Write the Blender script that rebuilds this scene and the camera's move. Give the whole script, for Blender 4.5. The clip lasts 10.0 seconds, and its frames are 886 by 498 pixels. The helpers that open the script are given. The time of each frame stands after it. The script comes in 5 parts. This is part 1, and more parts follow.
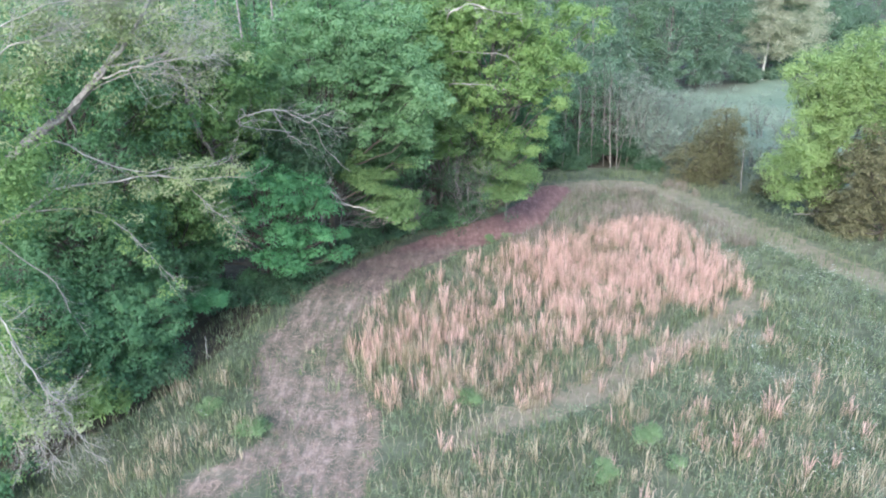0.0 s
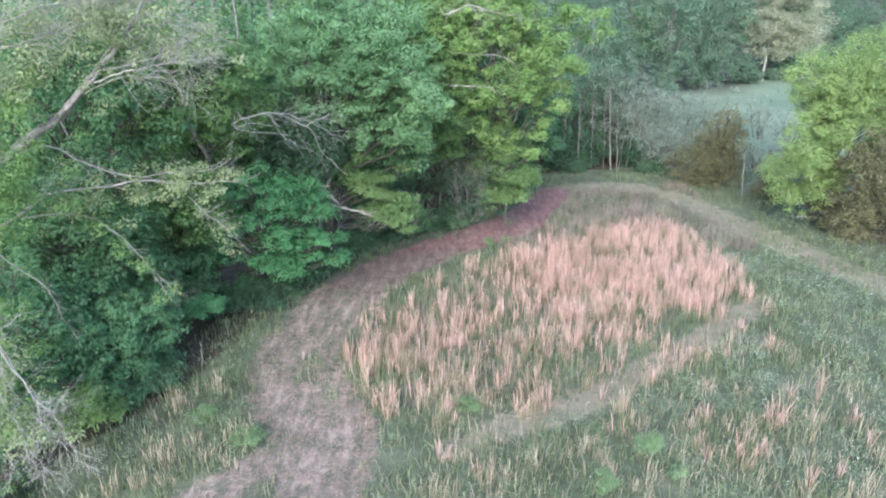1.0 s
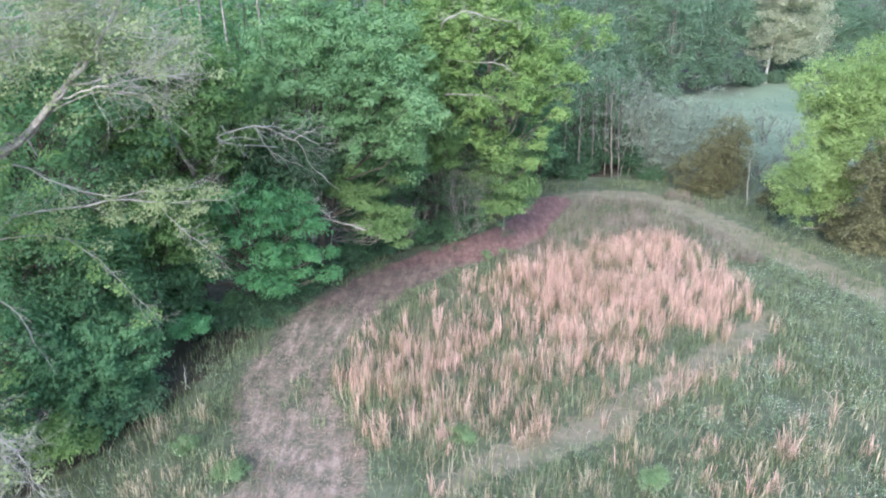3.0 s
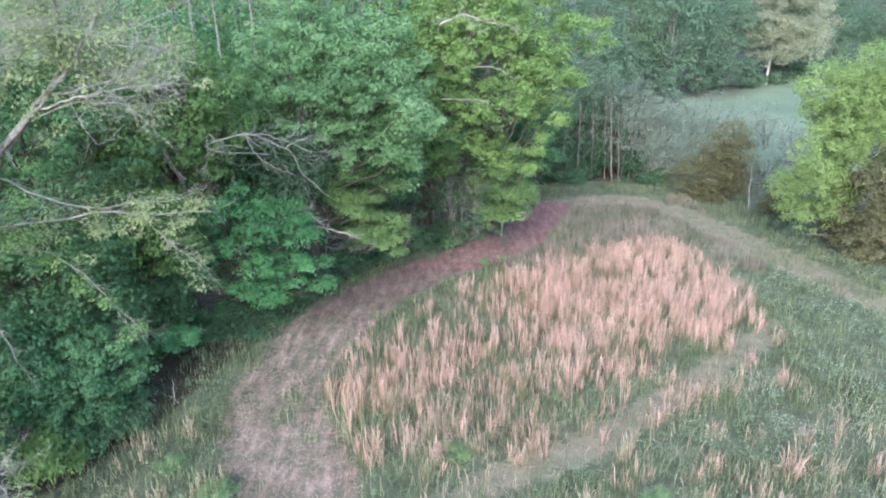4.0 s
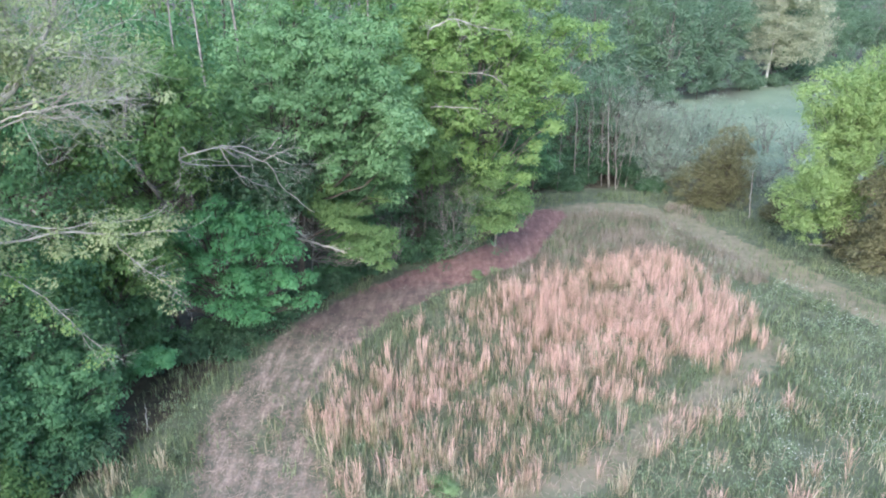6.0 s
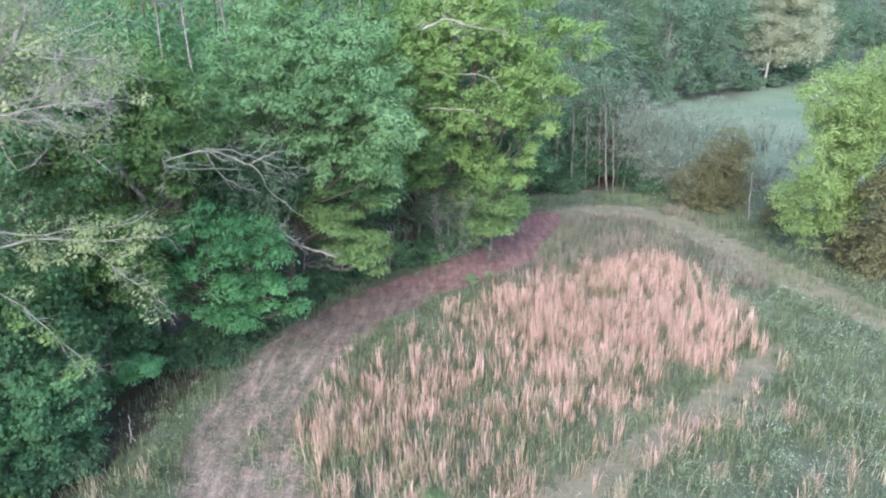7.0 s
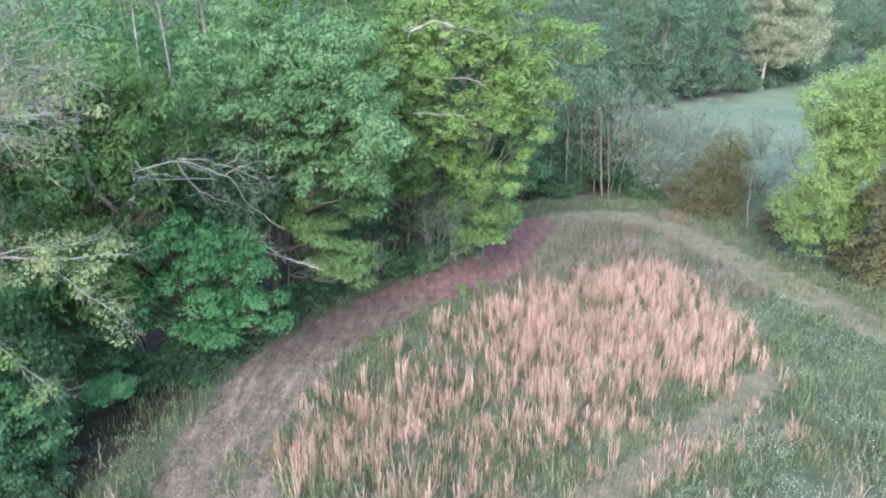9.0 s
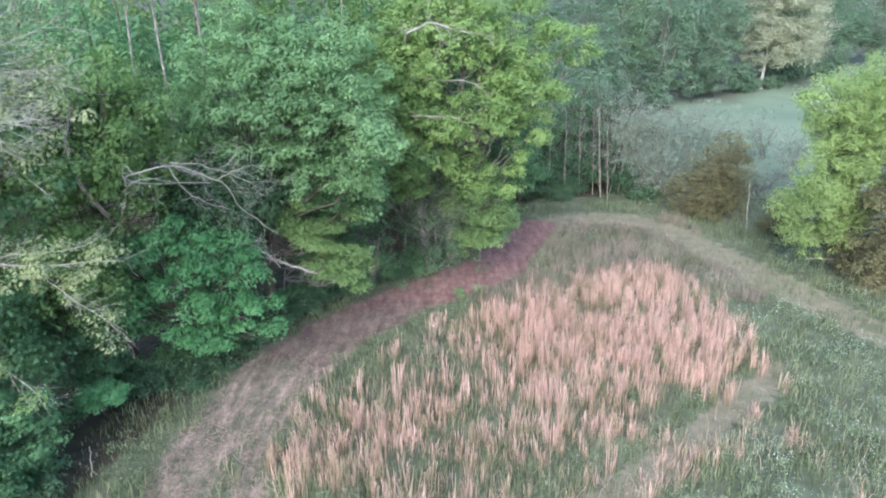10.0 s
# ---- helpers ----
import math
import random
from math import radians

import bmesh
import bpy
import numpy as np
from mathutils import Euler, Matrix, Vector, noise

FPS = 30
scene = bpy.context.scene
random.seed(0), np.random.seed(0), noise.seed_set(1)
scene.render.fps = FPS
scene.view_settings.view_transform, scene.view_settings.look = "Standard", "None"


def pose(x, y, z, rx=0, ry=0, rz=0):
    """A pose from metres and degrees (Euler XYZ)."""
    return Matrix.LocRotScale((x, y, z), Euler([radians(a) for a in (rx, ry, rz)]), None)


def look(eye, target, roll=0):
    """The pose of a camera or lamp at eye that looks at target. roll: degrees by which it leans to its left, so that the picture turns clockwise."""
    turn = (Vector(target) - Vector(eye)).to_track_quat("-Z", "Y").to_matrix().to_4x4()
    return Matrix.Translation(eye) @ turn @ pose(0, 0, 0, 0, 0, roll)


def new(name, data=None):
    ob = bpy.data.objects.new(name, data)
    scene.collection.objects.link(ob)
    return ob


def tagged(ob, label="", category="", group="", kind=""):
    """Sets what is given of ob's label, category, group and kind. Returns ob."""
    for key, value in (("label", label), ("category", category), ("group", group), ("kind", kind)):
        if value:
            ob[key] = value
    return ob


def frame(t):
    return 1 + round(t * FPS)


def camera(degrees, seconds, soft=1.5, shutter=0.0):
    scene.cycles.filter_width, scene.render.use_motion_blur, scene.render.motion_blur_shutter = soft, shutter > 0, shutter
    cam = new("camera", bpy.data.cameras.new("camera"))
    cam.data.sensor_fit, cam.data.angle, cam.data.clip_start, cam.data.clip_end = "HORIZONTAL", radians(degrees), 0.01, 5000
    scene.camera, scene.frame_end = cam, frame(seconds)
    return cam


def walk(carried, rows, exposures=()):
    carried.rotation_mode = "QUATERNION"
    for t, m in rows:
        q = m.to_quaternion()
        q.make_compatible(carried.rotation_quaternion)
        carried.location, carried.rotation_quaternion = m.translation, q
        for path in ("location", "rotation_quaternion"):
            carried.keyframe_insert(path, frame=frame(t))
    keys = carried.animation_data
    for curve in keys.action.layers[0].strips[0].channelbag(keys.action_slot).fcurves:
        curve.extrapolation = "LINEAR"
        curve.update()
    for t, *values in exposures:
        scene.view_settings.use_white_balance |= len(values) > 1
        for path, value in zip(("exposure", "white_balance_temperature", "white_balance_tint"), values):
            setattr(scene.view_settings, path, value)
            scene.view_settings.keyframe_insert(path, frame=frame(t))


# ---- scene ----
cam = camera(66.1, 10.0, soft=2.0)
METRES, EYE, TILT, LEAN, TURN = 8.0, 17.5, -4.0, 0.0, 0.0
ROWS = [
    (0.0, 0.0, 0.0, 0.0, -0.08, -17.48, 0.25),
    (0.5, 0.0055, 0.0243, 0.0052, -0.08, -17.49, 0.23),
    (1.0, 0.0079, 0.0605, 0.0133, -0.1, -17.49, 0.24),
    (1.5, 0.0133, 0.1063, 0.0247, -0.09, -17.49, 0.25),
    (2.0, 0.0222, 0.1584, 0.0344, -0.07, -17.47, 0.26),
    (2.5, 0.0329, 0.2134, 0.0487, -0.06, -17.48, 0.26),
    (4.0, 0.073, 0.3875, 0.0948, -0.07, -17.51, 0.31),
    (4.5, 0.0865, 0.4447, 0.1058, -0.11, -17.5, 0.31),
    (5.0, 0.1011, 0.5014, 0.1148, -0.16, -17.49, 0.32),
    (5.5, 0.1169, 0.5556, 0.125, -0.19, -17.49, 0.34),
    (7.0, 0.1734, 0.7082, 0.1226, -0.32, -17.41, 0.38),
    (7.5, 0.1913, 0.7563, 0.1223, -0.4, -17.41, 0.4),
    (8.0, 0.206, 0.8035, 0.1256, -0.47, -17.38, 0.4),
    (8.5, 0.2186, 0.8513, 0.1326, -0.55, -17.42, 0.41),
    (9.0, 0.2306, 0.8982, 0.1411, -0.61, -17.43, 0.42),
    (9.5, 0.2432, 0.9352, 0.1484, -0.62, -17.36, 0.47),
    (10.0, 0.2538, 0.9445, 0.1522, -0.64, -17.42, 0.48),
]
walk(cam, [(t, pose(0, 0, EYE, TILT, LEAN, TURN) @ pose(METRES * x, METRES * y, METRES * z, 90 + pitch, roll, yaw)) for t, x, y, z, yaw, pitch, roll in ROWS],
     exposures=((0.0, 1.66, 5400, 6), (10.0, 1.62, 5480, 6)))

# ---- light ----
SUN_EL, SUN_AZ = 34.0, 195.0          # degrees; azimuth clockwise from +y
world = bpy.data.worlds.new("sky")
scene.world = world
world.use_nodes = True
wn, wl = world.node_tree.nodes, world.node_tree.links
sky = wn.new("ShaderNodeTexSky")
sky.sky_type, sky.sun_disc = "NISHITA", False
sky.sun_elevation, sky.sun_rotation = radians(SUN_EL), radians(SUN_AZ)
sky.dust_density, sky.ozone_density = 3.0, 1.0
wn["Background"].inputs["Strength"].default_value = 0.175
wl.new(sky.outputs["Color"], wn["Background"].inputs["Color"])
sun_data = bpy.data.lights.new("sun", "SUN")
sun_data.energy, sun_data.angle, sun_data.color = 0.75, radians(30), (1.0, 0.94, 0.87)
sun_ob = new("sun", sun_data)
sun_dir = Vector((math.sin(radians(SUN_AZ)) * math.cos(radians(SUN_EL)), math.cos(radians(SUN_AZ)) * math.cos(radians(SUN_EL)), math.sin(radians(SUN_EL))))
sun_ob.matrix_world = look(sun_dir * 60 + Vector((0, 30, 0)), (0, 30, 0))


# ---- materials ----
def material(name, rough=0.8):
    m = bpy.data.materials.new(name)
    m.use_nodes = True
    n, l = m.node_tree.nodes, m.node_tree.links
    b = n["Principled BSDF"]
    b.inputs["Roughness"].default_value = rough
    return m, n, l, b


def ramp(n, stops, smooth=False):
    r = n.new("ShaderNodeValToRGB")
    e = r.color_ramp.elements
    while len(e) < len(stops):
        e.new(0.5)
    for k, (p, c) in enumerate(stops):
        e[k].position, e[k].color = p, (*c, 1)
    if smooth:
        r.color_ramp.interpolation = "EASE"
    return r


def mixer(n, l, kind, fac, a, b):
    """A colour mix; fac, a and b are sockets or values."""
    m = n.new("ShaderNodeMix")
    m.data_type, m.blend_type = "RGBA", kind
    for s, v in ((m.inputs[0], fac), (m.inputs[6], a), (m.inputs[7], b)):
        if isinstance(v, (int, float)):
            s.default_value = v
        elif isinstance(v, tuple):
            s.default_value = (*v, 1)
        else:
            l.new(v, s)
    return m.outputs[2]


def tex_noise(n, l, scale, detail=3.0, rough=0.55, coords="Object"):
    c = n.new("ShaderNodeTexCoord")
    t = n.new("ShaderNodeTexNoise")
    t.inputs["Scale"].default_value, t.inputs["Detail"].default_value, t.inputs["Roughness"].default_value = scale, detail, rough
    l.new(c.outputs[coords], t.inputs["Vector"])
    return t.outputs["Fac"]


def foliage(name, dark, mid, light, clump=0.45, glow=0.42, rough=0.6):
    """Leaves: colour by leaf and by bough, some light passing through."""
    m, n, l, b = material(name, rough)
    geo = n.new("ShaderNodeNewGeometry")
    r = ramp(n, [(0.0, dark), (0.45, mid), (1.0, light)])
    tone = n.new("ShaderNodeAttribute")
    tone.attribute_name = "tone"
    last = None
    for src, gain, shift in ((tex_noise(n, l, clump, 3.0), 0.7, -0.33), (geo.outputs["Random Per Island"], 0.2, 0.04), (tone.outputs["Fac"], 0.7, -0.06)):
        k = n.new("ShaderNodeMath")
        k.operation = "MULTIPLY_ADD"
        l.new(src, k.inputs[0])
        k.inputs[1].default_value, k.inputs[2].default_value = gain, shift
        if last:
            l.new(last, k.inputs[2])
        last = k.outputs[0]
    l.new(last, r.inputs[0])
    l.new(r.outputs[0], b.inputs["Base Color"])
    b.inputs["Specular IOR Level"].default_value = 0.2
    tr = n.new("ShaderNodeBsdfTranslucent")
    l.new(mixer(n, l, "MULTIPLY", 1.0, r.outputs[0], (0.95, 1.12, 0.75)), tr.inputs["Color"])
    mx = n.new("ShaderNodeMixShader")
    mx.inputs[0].default_value = glow
    l.new(b.outputs[0], mx.inputs[1])
    l.new(tr.outputs[0], mx.inputs[2])
    l.new(mx.outputs[0], n["Material Output"].inputs["Surface"])
    return m


def bark(name, dark, light, scale=3.0):
    m, n, l, b = material(name, 0.9)
    r = ramp(n, [(0.3, dark), (0.7, light)])
    l.new(tex_noise(n, l, scale, 6.0, 0.65), r.inputs[0])
    l.new(r.outputs[0], b.inputs["Base Color"])
    bump = n.new("ShaderNodeBump")
    bump.inputs["Strength"].default_value, bump.inputs["Distance"].default_value = 0.6, 0.04
    l.new(tex_noise(n, l, scale * 5, 5.0), bump.inputs["Height"])
    l.new(bump.outputs[0], b.inputs["Normal"])
    return m


def straw(name, stops, glow=0.2, patch=0.35, by_tuft=0.0):
    """Dry or green blades: colour by blade, drifting over metres."""
    m, n, l, b = material(name, 0.75)
    geo = n.new("ShaderNodeNewGeometry")
    mul = n.new("ShaderNodeMath")
    mul.operation = "MULTIPLY_ADD"
    l.new(tex_noise(n, l, patch, 3.0), mul.inputs[0])
    mul.inputs[1].default_value = 1.3
    sub = n.new("ShaderNodeMath")
    sub.operation = "MULTIPLY_ADD"
    l.new(geo.outputs["Random Per Island"], sub.inputs[0])
    sub.inputs[1].default_value, sub.inputs[2].default_value = 0.7, -0.5
    l.new(sub.outputs[0], mul.inputs[2])
    r = ramp(n, stops)
    tone = n.new("ShaderNodeAttribute")
    tone.attribute_name = "tone"
    own = n.new("ShaderNodeMath")
    own.operation = "MULTIPLY_ADD"
    l.new(tone.outputs["Fac"], own.inputs[0])
    own.inputs[1].default_value = by_tuft
    l.new(mul.outputs[0], own.inputs[2])
    l.new(own.outputs[0], r.inputs[0])
    l.new(r.outputs[0], b.inputs["Base Color"])
    b.inputs["Specular IOR Level"].default_value = 0.25
    tr = n.new("ShaderNodeBsdfTranslucent")
    l.new(r.outputs[0], tr.inputs["Color"])
    mx = n.new("ShaderNodeMixShader")
    mx.inputs[0].default_value = glow
    l.new(b.outputs[0], mx.inputs[1])
    l.new(tr.outputs[0], mx.inputs[2])
    l.new(mx.outputs[0], n["Material Output"].inputs["Surface"])
    return m


LEAF_TEAL = foliage("leaf_blue_green", (0.081, 0.179, 0.083), (0.142, 0.308, 0.140), (0.234, 0.438, 0.211))
LEAF_MAPLE = foliage("leaf_maple_green", (0.112, 0.187, 0.089), (0.189, 0.302, 0.149), (0.280, 0.413, 0.221))
LEAF_DEEP = foliage("leaf_deep_green", (0.082, 0.151, 0.074), (0.136, 0.241, 0.121), (0.206, 0.333, 0.169))
LEAF_YELLOW = foliage("leaf_yellow_green", (0.133, 0.194, 0.067), (0.227, 0.325, 0.119), (0.337, 0.446, 0.175))
LEAF_BLUE = foliage("leaf_dull_blue_green", (0.076, 0.148, 0.074), (0.128, 0.240, 0.122), (0.194, 0.328, 0.168))
LEAF_OLIVE = foliage("leaf_olive_green", (0.090, 0.146, 0.054), (0.157, 0.243, 0.090), (0.239, 0.340, 0.135))
LEAF_LIME = foliage("leaf_lime_green", (0.100, 0.156, 0.060), (0.174, 0.256, 0.104), (0.257, 0.354, 0.152))
# darker leaf: the shade of hollows and undergrowth is in its colour
LEAF_SHADE = foliage("leaf_shaded_green", (0.053, 0.095, 0.054), (0.088, 0.150, 0.085), (0.134, 0.208, 0.119))
LEAF_PALE = foliage("leaf_pale_yellow_green", (0.190, 0.220, 0.115), (0.300, 0.340, 0.185), (0.420, 0.450, 0.265))
LEAF_BRIGHT = foliage("leaf_bright_green", (0.177, 0.236, 0.094), (0.278, 0.358, 0.145), (0.386, 0.477, 0.205))
# distance haze is mixed into the greyed colours of LEAF_FAR and LEAF_FAR_DARK
LEAF_FAR = foliage("leaf_hazy_green", (0.132, 0.196, 0.133), (0.178, 0.250, 0.171), (0.226, 0.302, 0.208), clump=0.3)
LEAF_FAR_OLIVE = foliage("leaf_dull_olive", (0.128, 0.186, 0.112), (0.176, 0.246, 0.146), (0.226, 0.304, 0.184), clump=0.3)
LEAF_FAR_DARK = foliage("leaf_dark_hazy_green", (0.101, 0.156, 0.108), (0.145, 0.208, 0.143), (0.196, 0.260, 0.178), clump=0.3)
LEAF_BUFF = foliage("leaf_buff", (0.326, 0.327, 0.245), (0.392, 0.389, 0.297), (0.449, 0.443, 0.340), clump=0.3)
LEAF_CEDAR = foliage("leaf_olive_brown", (0.100, 0.094, 0.050), (0.158, 0.150, 0.080), (0.215, 0.205, 0.112), glow=0.2)
LEAF_GREY = foliage("leaf_silver_grey", (0.165, 0.196, 0.152), (0.238, 0.275, 0.218), (0.318, 0.358, 0.286), glow=0.3)
LEAF_WEED = foliage("leaf_weed_green", (0.150, 0.215, 0.105), (0.225, 0.310, 0.160), (0.310, 0.405, 0.220))
BARK_DARK = bark("bark_dark", (0.035, 0.028, 0.022), (0.115, 0.095, 0.075))
BARK_GREY = bark("bark_grey", (0.070, 0.064, 0.056), (0.270, 0.245, 0.215))
BARK_DEAD = bark("bark_dead_pale", (0.200, 0.184, 0.162), (0.440, 0.412, 0.368), 2.0)
BARK_TWIG = bark("bark_grey_twigs", (0.130, 0.120, 0.110), (0.330, 0.310, 0.290))
BARK_WHITE = bark("bark_white", (0.320, 0.312, 0.285), (0.560, 0.550, 0.510), 1.5)
BARK_ASH = bark("bark_ashen", (0.085, 0.076, 0.070), (0.330, 0.300, 0.280), 4.0)
SEDGE = straw("dry_sedge", [(0.0, (0.170, 0.165, 0.095)), (0.2, (0.330, 0.255, 0.170)), (0.5, (0.510, 0.332, 0.272)), (1.0, (0.700, 0.488, 0.428))], by_tuft=0.55)
SEDGE_GREY = straw("dull_sedge", [(0.0, (0.125, 0.120, 0.088)), (0.5, (0.225, 0.195, 0.155)), (1.0, (0.390, 0.325, 0.278))])
STRAW = straw("pale_straw", [(0.0, (0.260, 0.220, 0.140)), (0.5, (0.400, 0.335, 0.235)), (1.0, (0.560, 0.475, 0.360))], by_tuft=0.2)
STRAW_GREEN = straw("greenish_straw", [(0.0, (0.165, 0.165, 0.085)), (0.5, (0.300, 0.265, 0.165)), (1.0, (0.480, 0.400, 0.290))], by_tuft=0.3)
GRASS = straw("green_grass", [(0.0, (0.088, 0.108, 0.048)), (0.45, (0.154, 0.188, 0.092)), (1.0, (0.255, 0.272, 0.155))])
WEED = straw("weed_leaf", [(0.0, (0.100, 0.132, 0.068)), (0.45, (0.175, 0.222, 0.124)), (1.0, (0.315, 0.358, 0.232))])
HAY = straw("cut_hay", [(0.0, (0.200, 0.140, 0.110)), (0.5, (0.340, 0.250, 0.200)), (1.0, (0.480, 0.370, 0.310))])
PETAL, _n, _l, _b = material("white_petal", 0.6)
_b.inputs["Base Color"].default_value = (0.60, 0.61, 0.53, 1)


# ---- mesh tools ----
def mesh_of(name, verts, faces, mat, tone=None):
    """A mesh from arrays; faces all have the same number of corners."""
    me = bpy.data.meshes.new(name)
    verts, faces = np.asarray(verts, dtype=np.float32), np.asarray(faces, dtype=np.int32)
    me.vertices.add(len(verts))
    me.vertices.foreach_set("co", verts.ravel())
    me.loops.add(faces.size)
    me.loops.foreach_set("vertex_index", faces.ravel())
    me.polygons.add(len(faces))
    me.polygons.foreach_set("loop_start", np.arange(0, faces.size, faces.shape[1], dtype=np.int32))
    me.materials.append(mat)
    me.update(calc_edges=True)
    if tone is not None:
        me.attributes.new("tone", "FLOAT", "POINT").data.foreach_set("value", np.asarray(tone, dtype=np.float32))
    return me


def part(name, me, parent, label=""):
    ob = new(name, me)
    ob.parent = parent
    return tagged(ob, label)


def joined(pieces):
    """One (verts, faces) from many."""
    vs, fs, k = [], [], 0
    for v, f in pieces:
        vs.append(v)
        fs.append(np.asarray(f) + k)
        k += len(v)
    return np.concatenate(vs), np.concatenate(fs)


def smooth_line(pts, n):
    """A curve of n points through pts."""
    p = np.asarray(pts, float)
    p = np.vstack([2 * p[0] - p[1], p, 2 * p[-1] - p[-2]])
    out = []
    for s in np.linspace(0, len(p) - 3 - 1e-6, n):
        k = int(s)
        u = s - k
        a, b, c, d = p[k:k + 4]
        out.append(0.5 * (2 * b + (c - a) * u + (2 * a - 5 * b + 4 * c - d) * u * u + (3 * b - a - 3 * c + d) * u ** 3))
    return np.array(out)


def tube(pts, radii, sides=6):
    pts = np.asarray(pts, float)
    n = len(pts)
    d = np.gradient(pts, axis=0)
    d /= np.linalg.norm(d, axis=1)[:, None] + 1e-9
    ref = np.where(np.abs(d[:, 2:3]) > 0.9, np.array([[1.0, 0, 0]]), np.array([[0, 0, 1.0]]))
    a = np.cross(d, ref)
    a /= np.linalg.norm(a, axis=1)[:, None] + 1e-9
    b = np.cross(d, a)
    t = np.linspace(0, 2 * np.pi, sides, endpoint=False)
    v = pts[:, None, :] + np.asarray(radii)[:, None, None] * (np.cos(t)[None, :, None] * a[:, None, :] + np.sin(t)[None, :, None] * b[:, None, :])
    i = np.arange(n - 1)[:, None] * sides
    j = np.arange(sides)[None, :]
    jn = (j + 1) % sides
    f = np.stack([i + j, i + jn, i + sides + jn, i + sides + j], axis=-1).reshape(-1, 4)
    return v.reshape(-1, 3), f


def unit(v):
    return v / (np.linalg.norm(v, axis=-1, keepdims=True) + 1e-9)


def leaf_cards(rng, pos, nor, along, length, width, fold=0.12):
    """Folded pointed leaves at pos; length and width are arrays."""
    nor = unit(nor)
    along = unit(along - nor * np.sum(along * nor, axis=1, keepdims=True))
    side = np.cross(nor, along)
    L, W = length[:, None], width[:, None]
    v = np.stack([pos, pos + along * L * 0.5 + side * W * 0.5 + nor * W * fold, pos + along * L, pos + along * L * 0.5 - side * W * 0.5 + nor * W * fold], axis=1)
    return v.reshape(-1, 3), np.arange(len(pos) * 4).reshape(-1, 4)


def clump_leaves(rng, centres, radii, count, size, flat=0.6, droop=0.25, shade=None):
    """Small pointed leaves in uneven clumps round the centres; shade: each clump's tone, 0 to 1."""
    count, size = int(count * 1.5), size * 0.86
    k = np.repeat(np.arange(len(centres)), count)
    off = unit(rng.normal(size=(len(k), 3))) * (rng.random(len(k)) ** 0.5)[:, None]
    off *= radii[k][:, None] * 1.2 * np.array([1, 1, flat])
    pos = centres[k] + off
    nor = unit(off / radii[k][:, None] * 0.85 + np.array([0, 0, 0.7]) + rng.normal(size=off.shape) * 0.28)
    along = off + rng.normal(size=off.shape) * 0.4 * radii[k][:, None] + np.array([0, 0, -droop])
    along = unit(along - nor * np.sum(along * nor, axis=1, keepdims=True))
    side = np.cross(nor, along)
    L = (size * rng.uniform(0.65, 1.35, len(k)))[:, None]
    W = L * rng.uniform(0.6, 0.9, (len(k), 1))
    v = np.stack([pos, pos + along * L * 0.62 + side * W * 0.5, pos + along * L * 0.95 - side * W * 0.42], axis=1).reshape(-1, 3)
    shade = rng.normal(0.5, 0.2, len(centres)) if shade is None else shade
    return v, np.arange(len(v)).reshape(-1, 3), np.repeat(np.clip(shade, 0, 1)[k], 3)


def limb(rng, a, b, r0, r1, n=7, sag=0.0, wob=0.08, sides=5):
    """A wavering tapered branch from a to b."""
    a, b = np.asarray(a, float), np.asarray(b, float)
    t = np.linspace(0, 1, n)[:, None]
    ln = np.linalg.norm(b - a)
    p = a + (b - a) * t
    p[:, 2] += (np.sin(np.pi * t[:, 0])) * sag * ln
    w = rng.normal(size=(n, 3)) * wob * ln
    w[0] = w[-1] = 0
    w = (w + np.roll(w, 1, 0) + np.roll(w, -1, 0)) / 3
    w[0] = w[-1] = 0
    p = p + w
    return p, tube(p, r0 + (r1 - r0) * t[:, 0], sides)


def twigs(rng, p, r0, out, depth, spread=0.7, every=1, length=0.5, pair=2):
    """Bare side twigs along a branch, forking on."""
    for k in range(1, len(p), every):
        d = unit(p[k] - p[k - 1])
        for _ in range(pair):
            s = unit(d + rng.normal(size=3) * spread + np.array([0, 0, 0.1]))
            ln = length * rng.uniform(0.5, 1.4) * (1.15 - 0.4 * k / len(p))
            q, tb = limb(rng, p[k], p[k] + s * ln, r0 * (1 - 0.5 * k / len(p)), r0 * 0.35, 4, wob=0.1, sides=3)
            out.append(tb)
            if depth > 1:
                twigs(rng, q, r0 * 0.65, out, depth - 1, spread, 1, length * 0.55, pair if depth > 2 else 1)


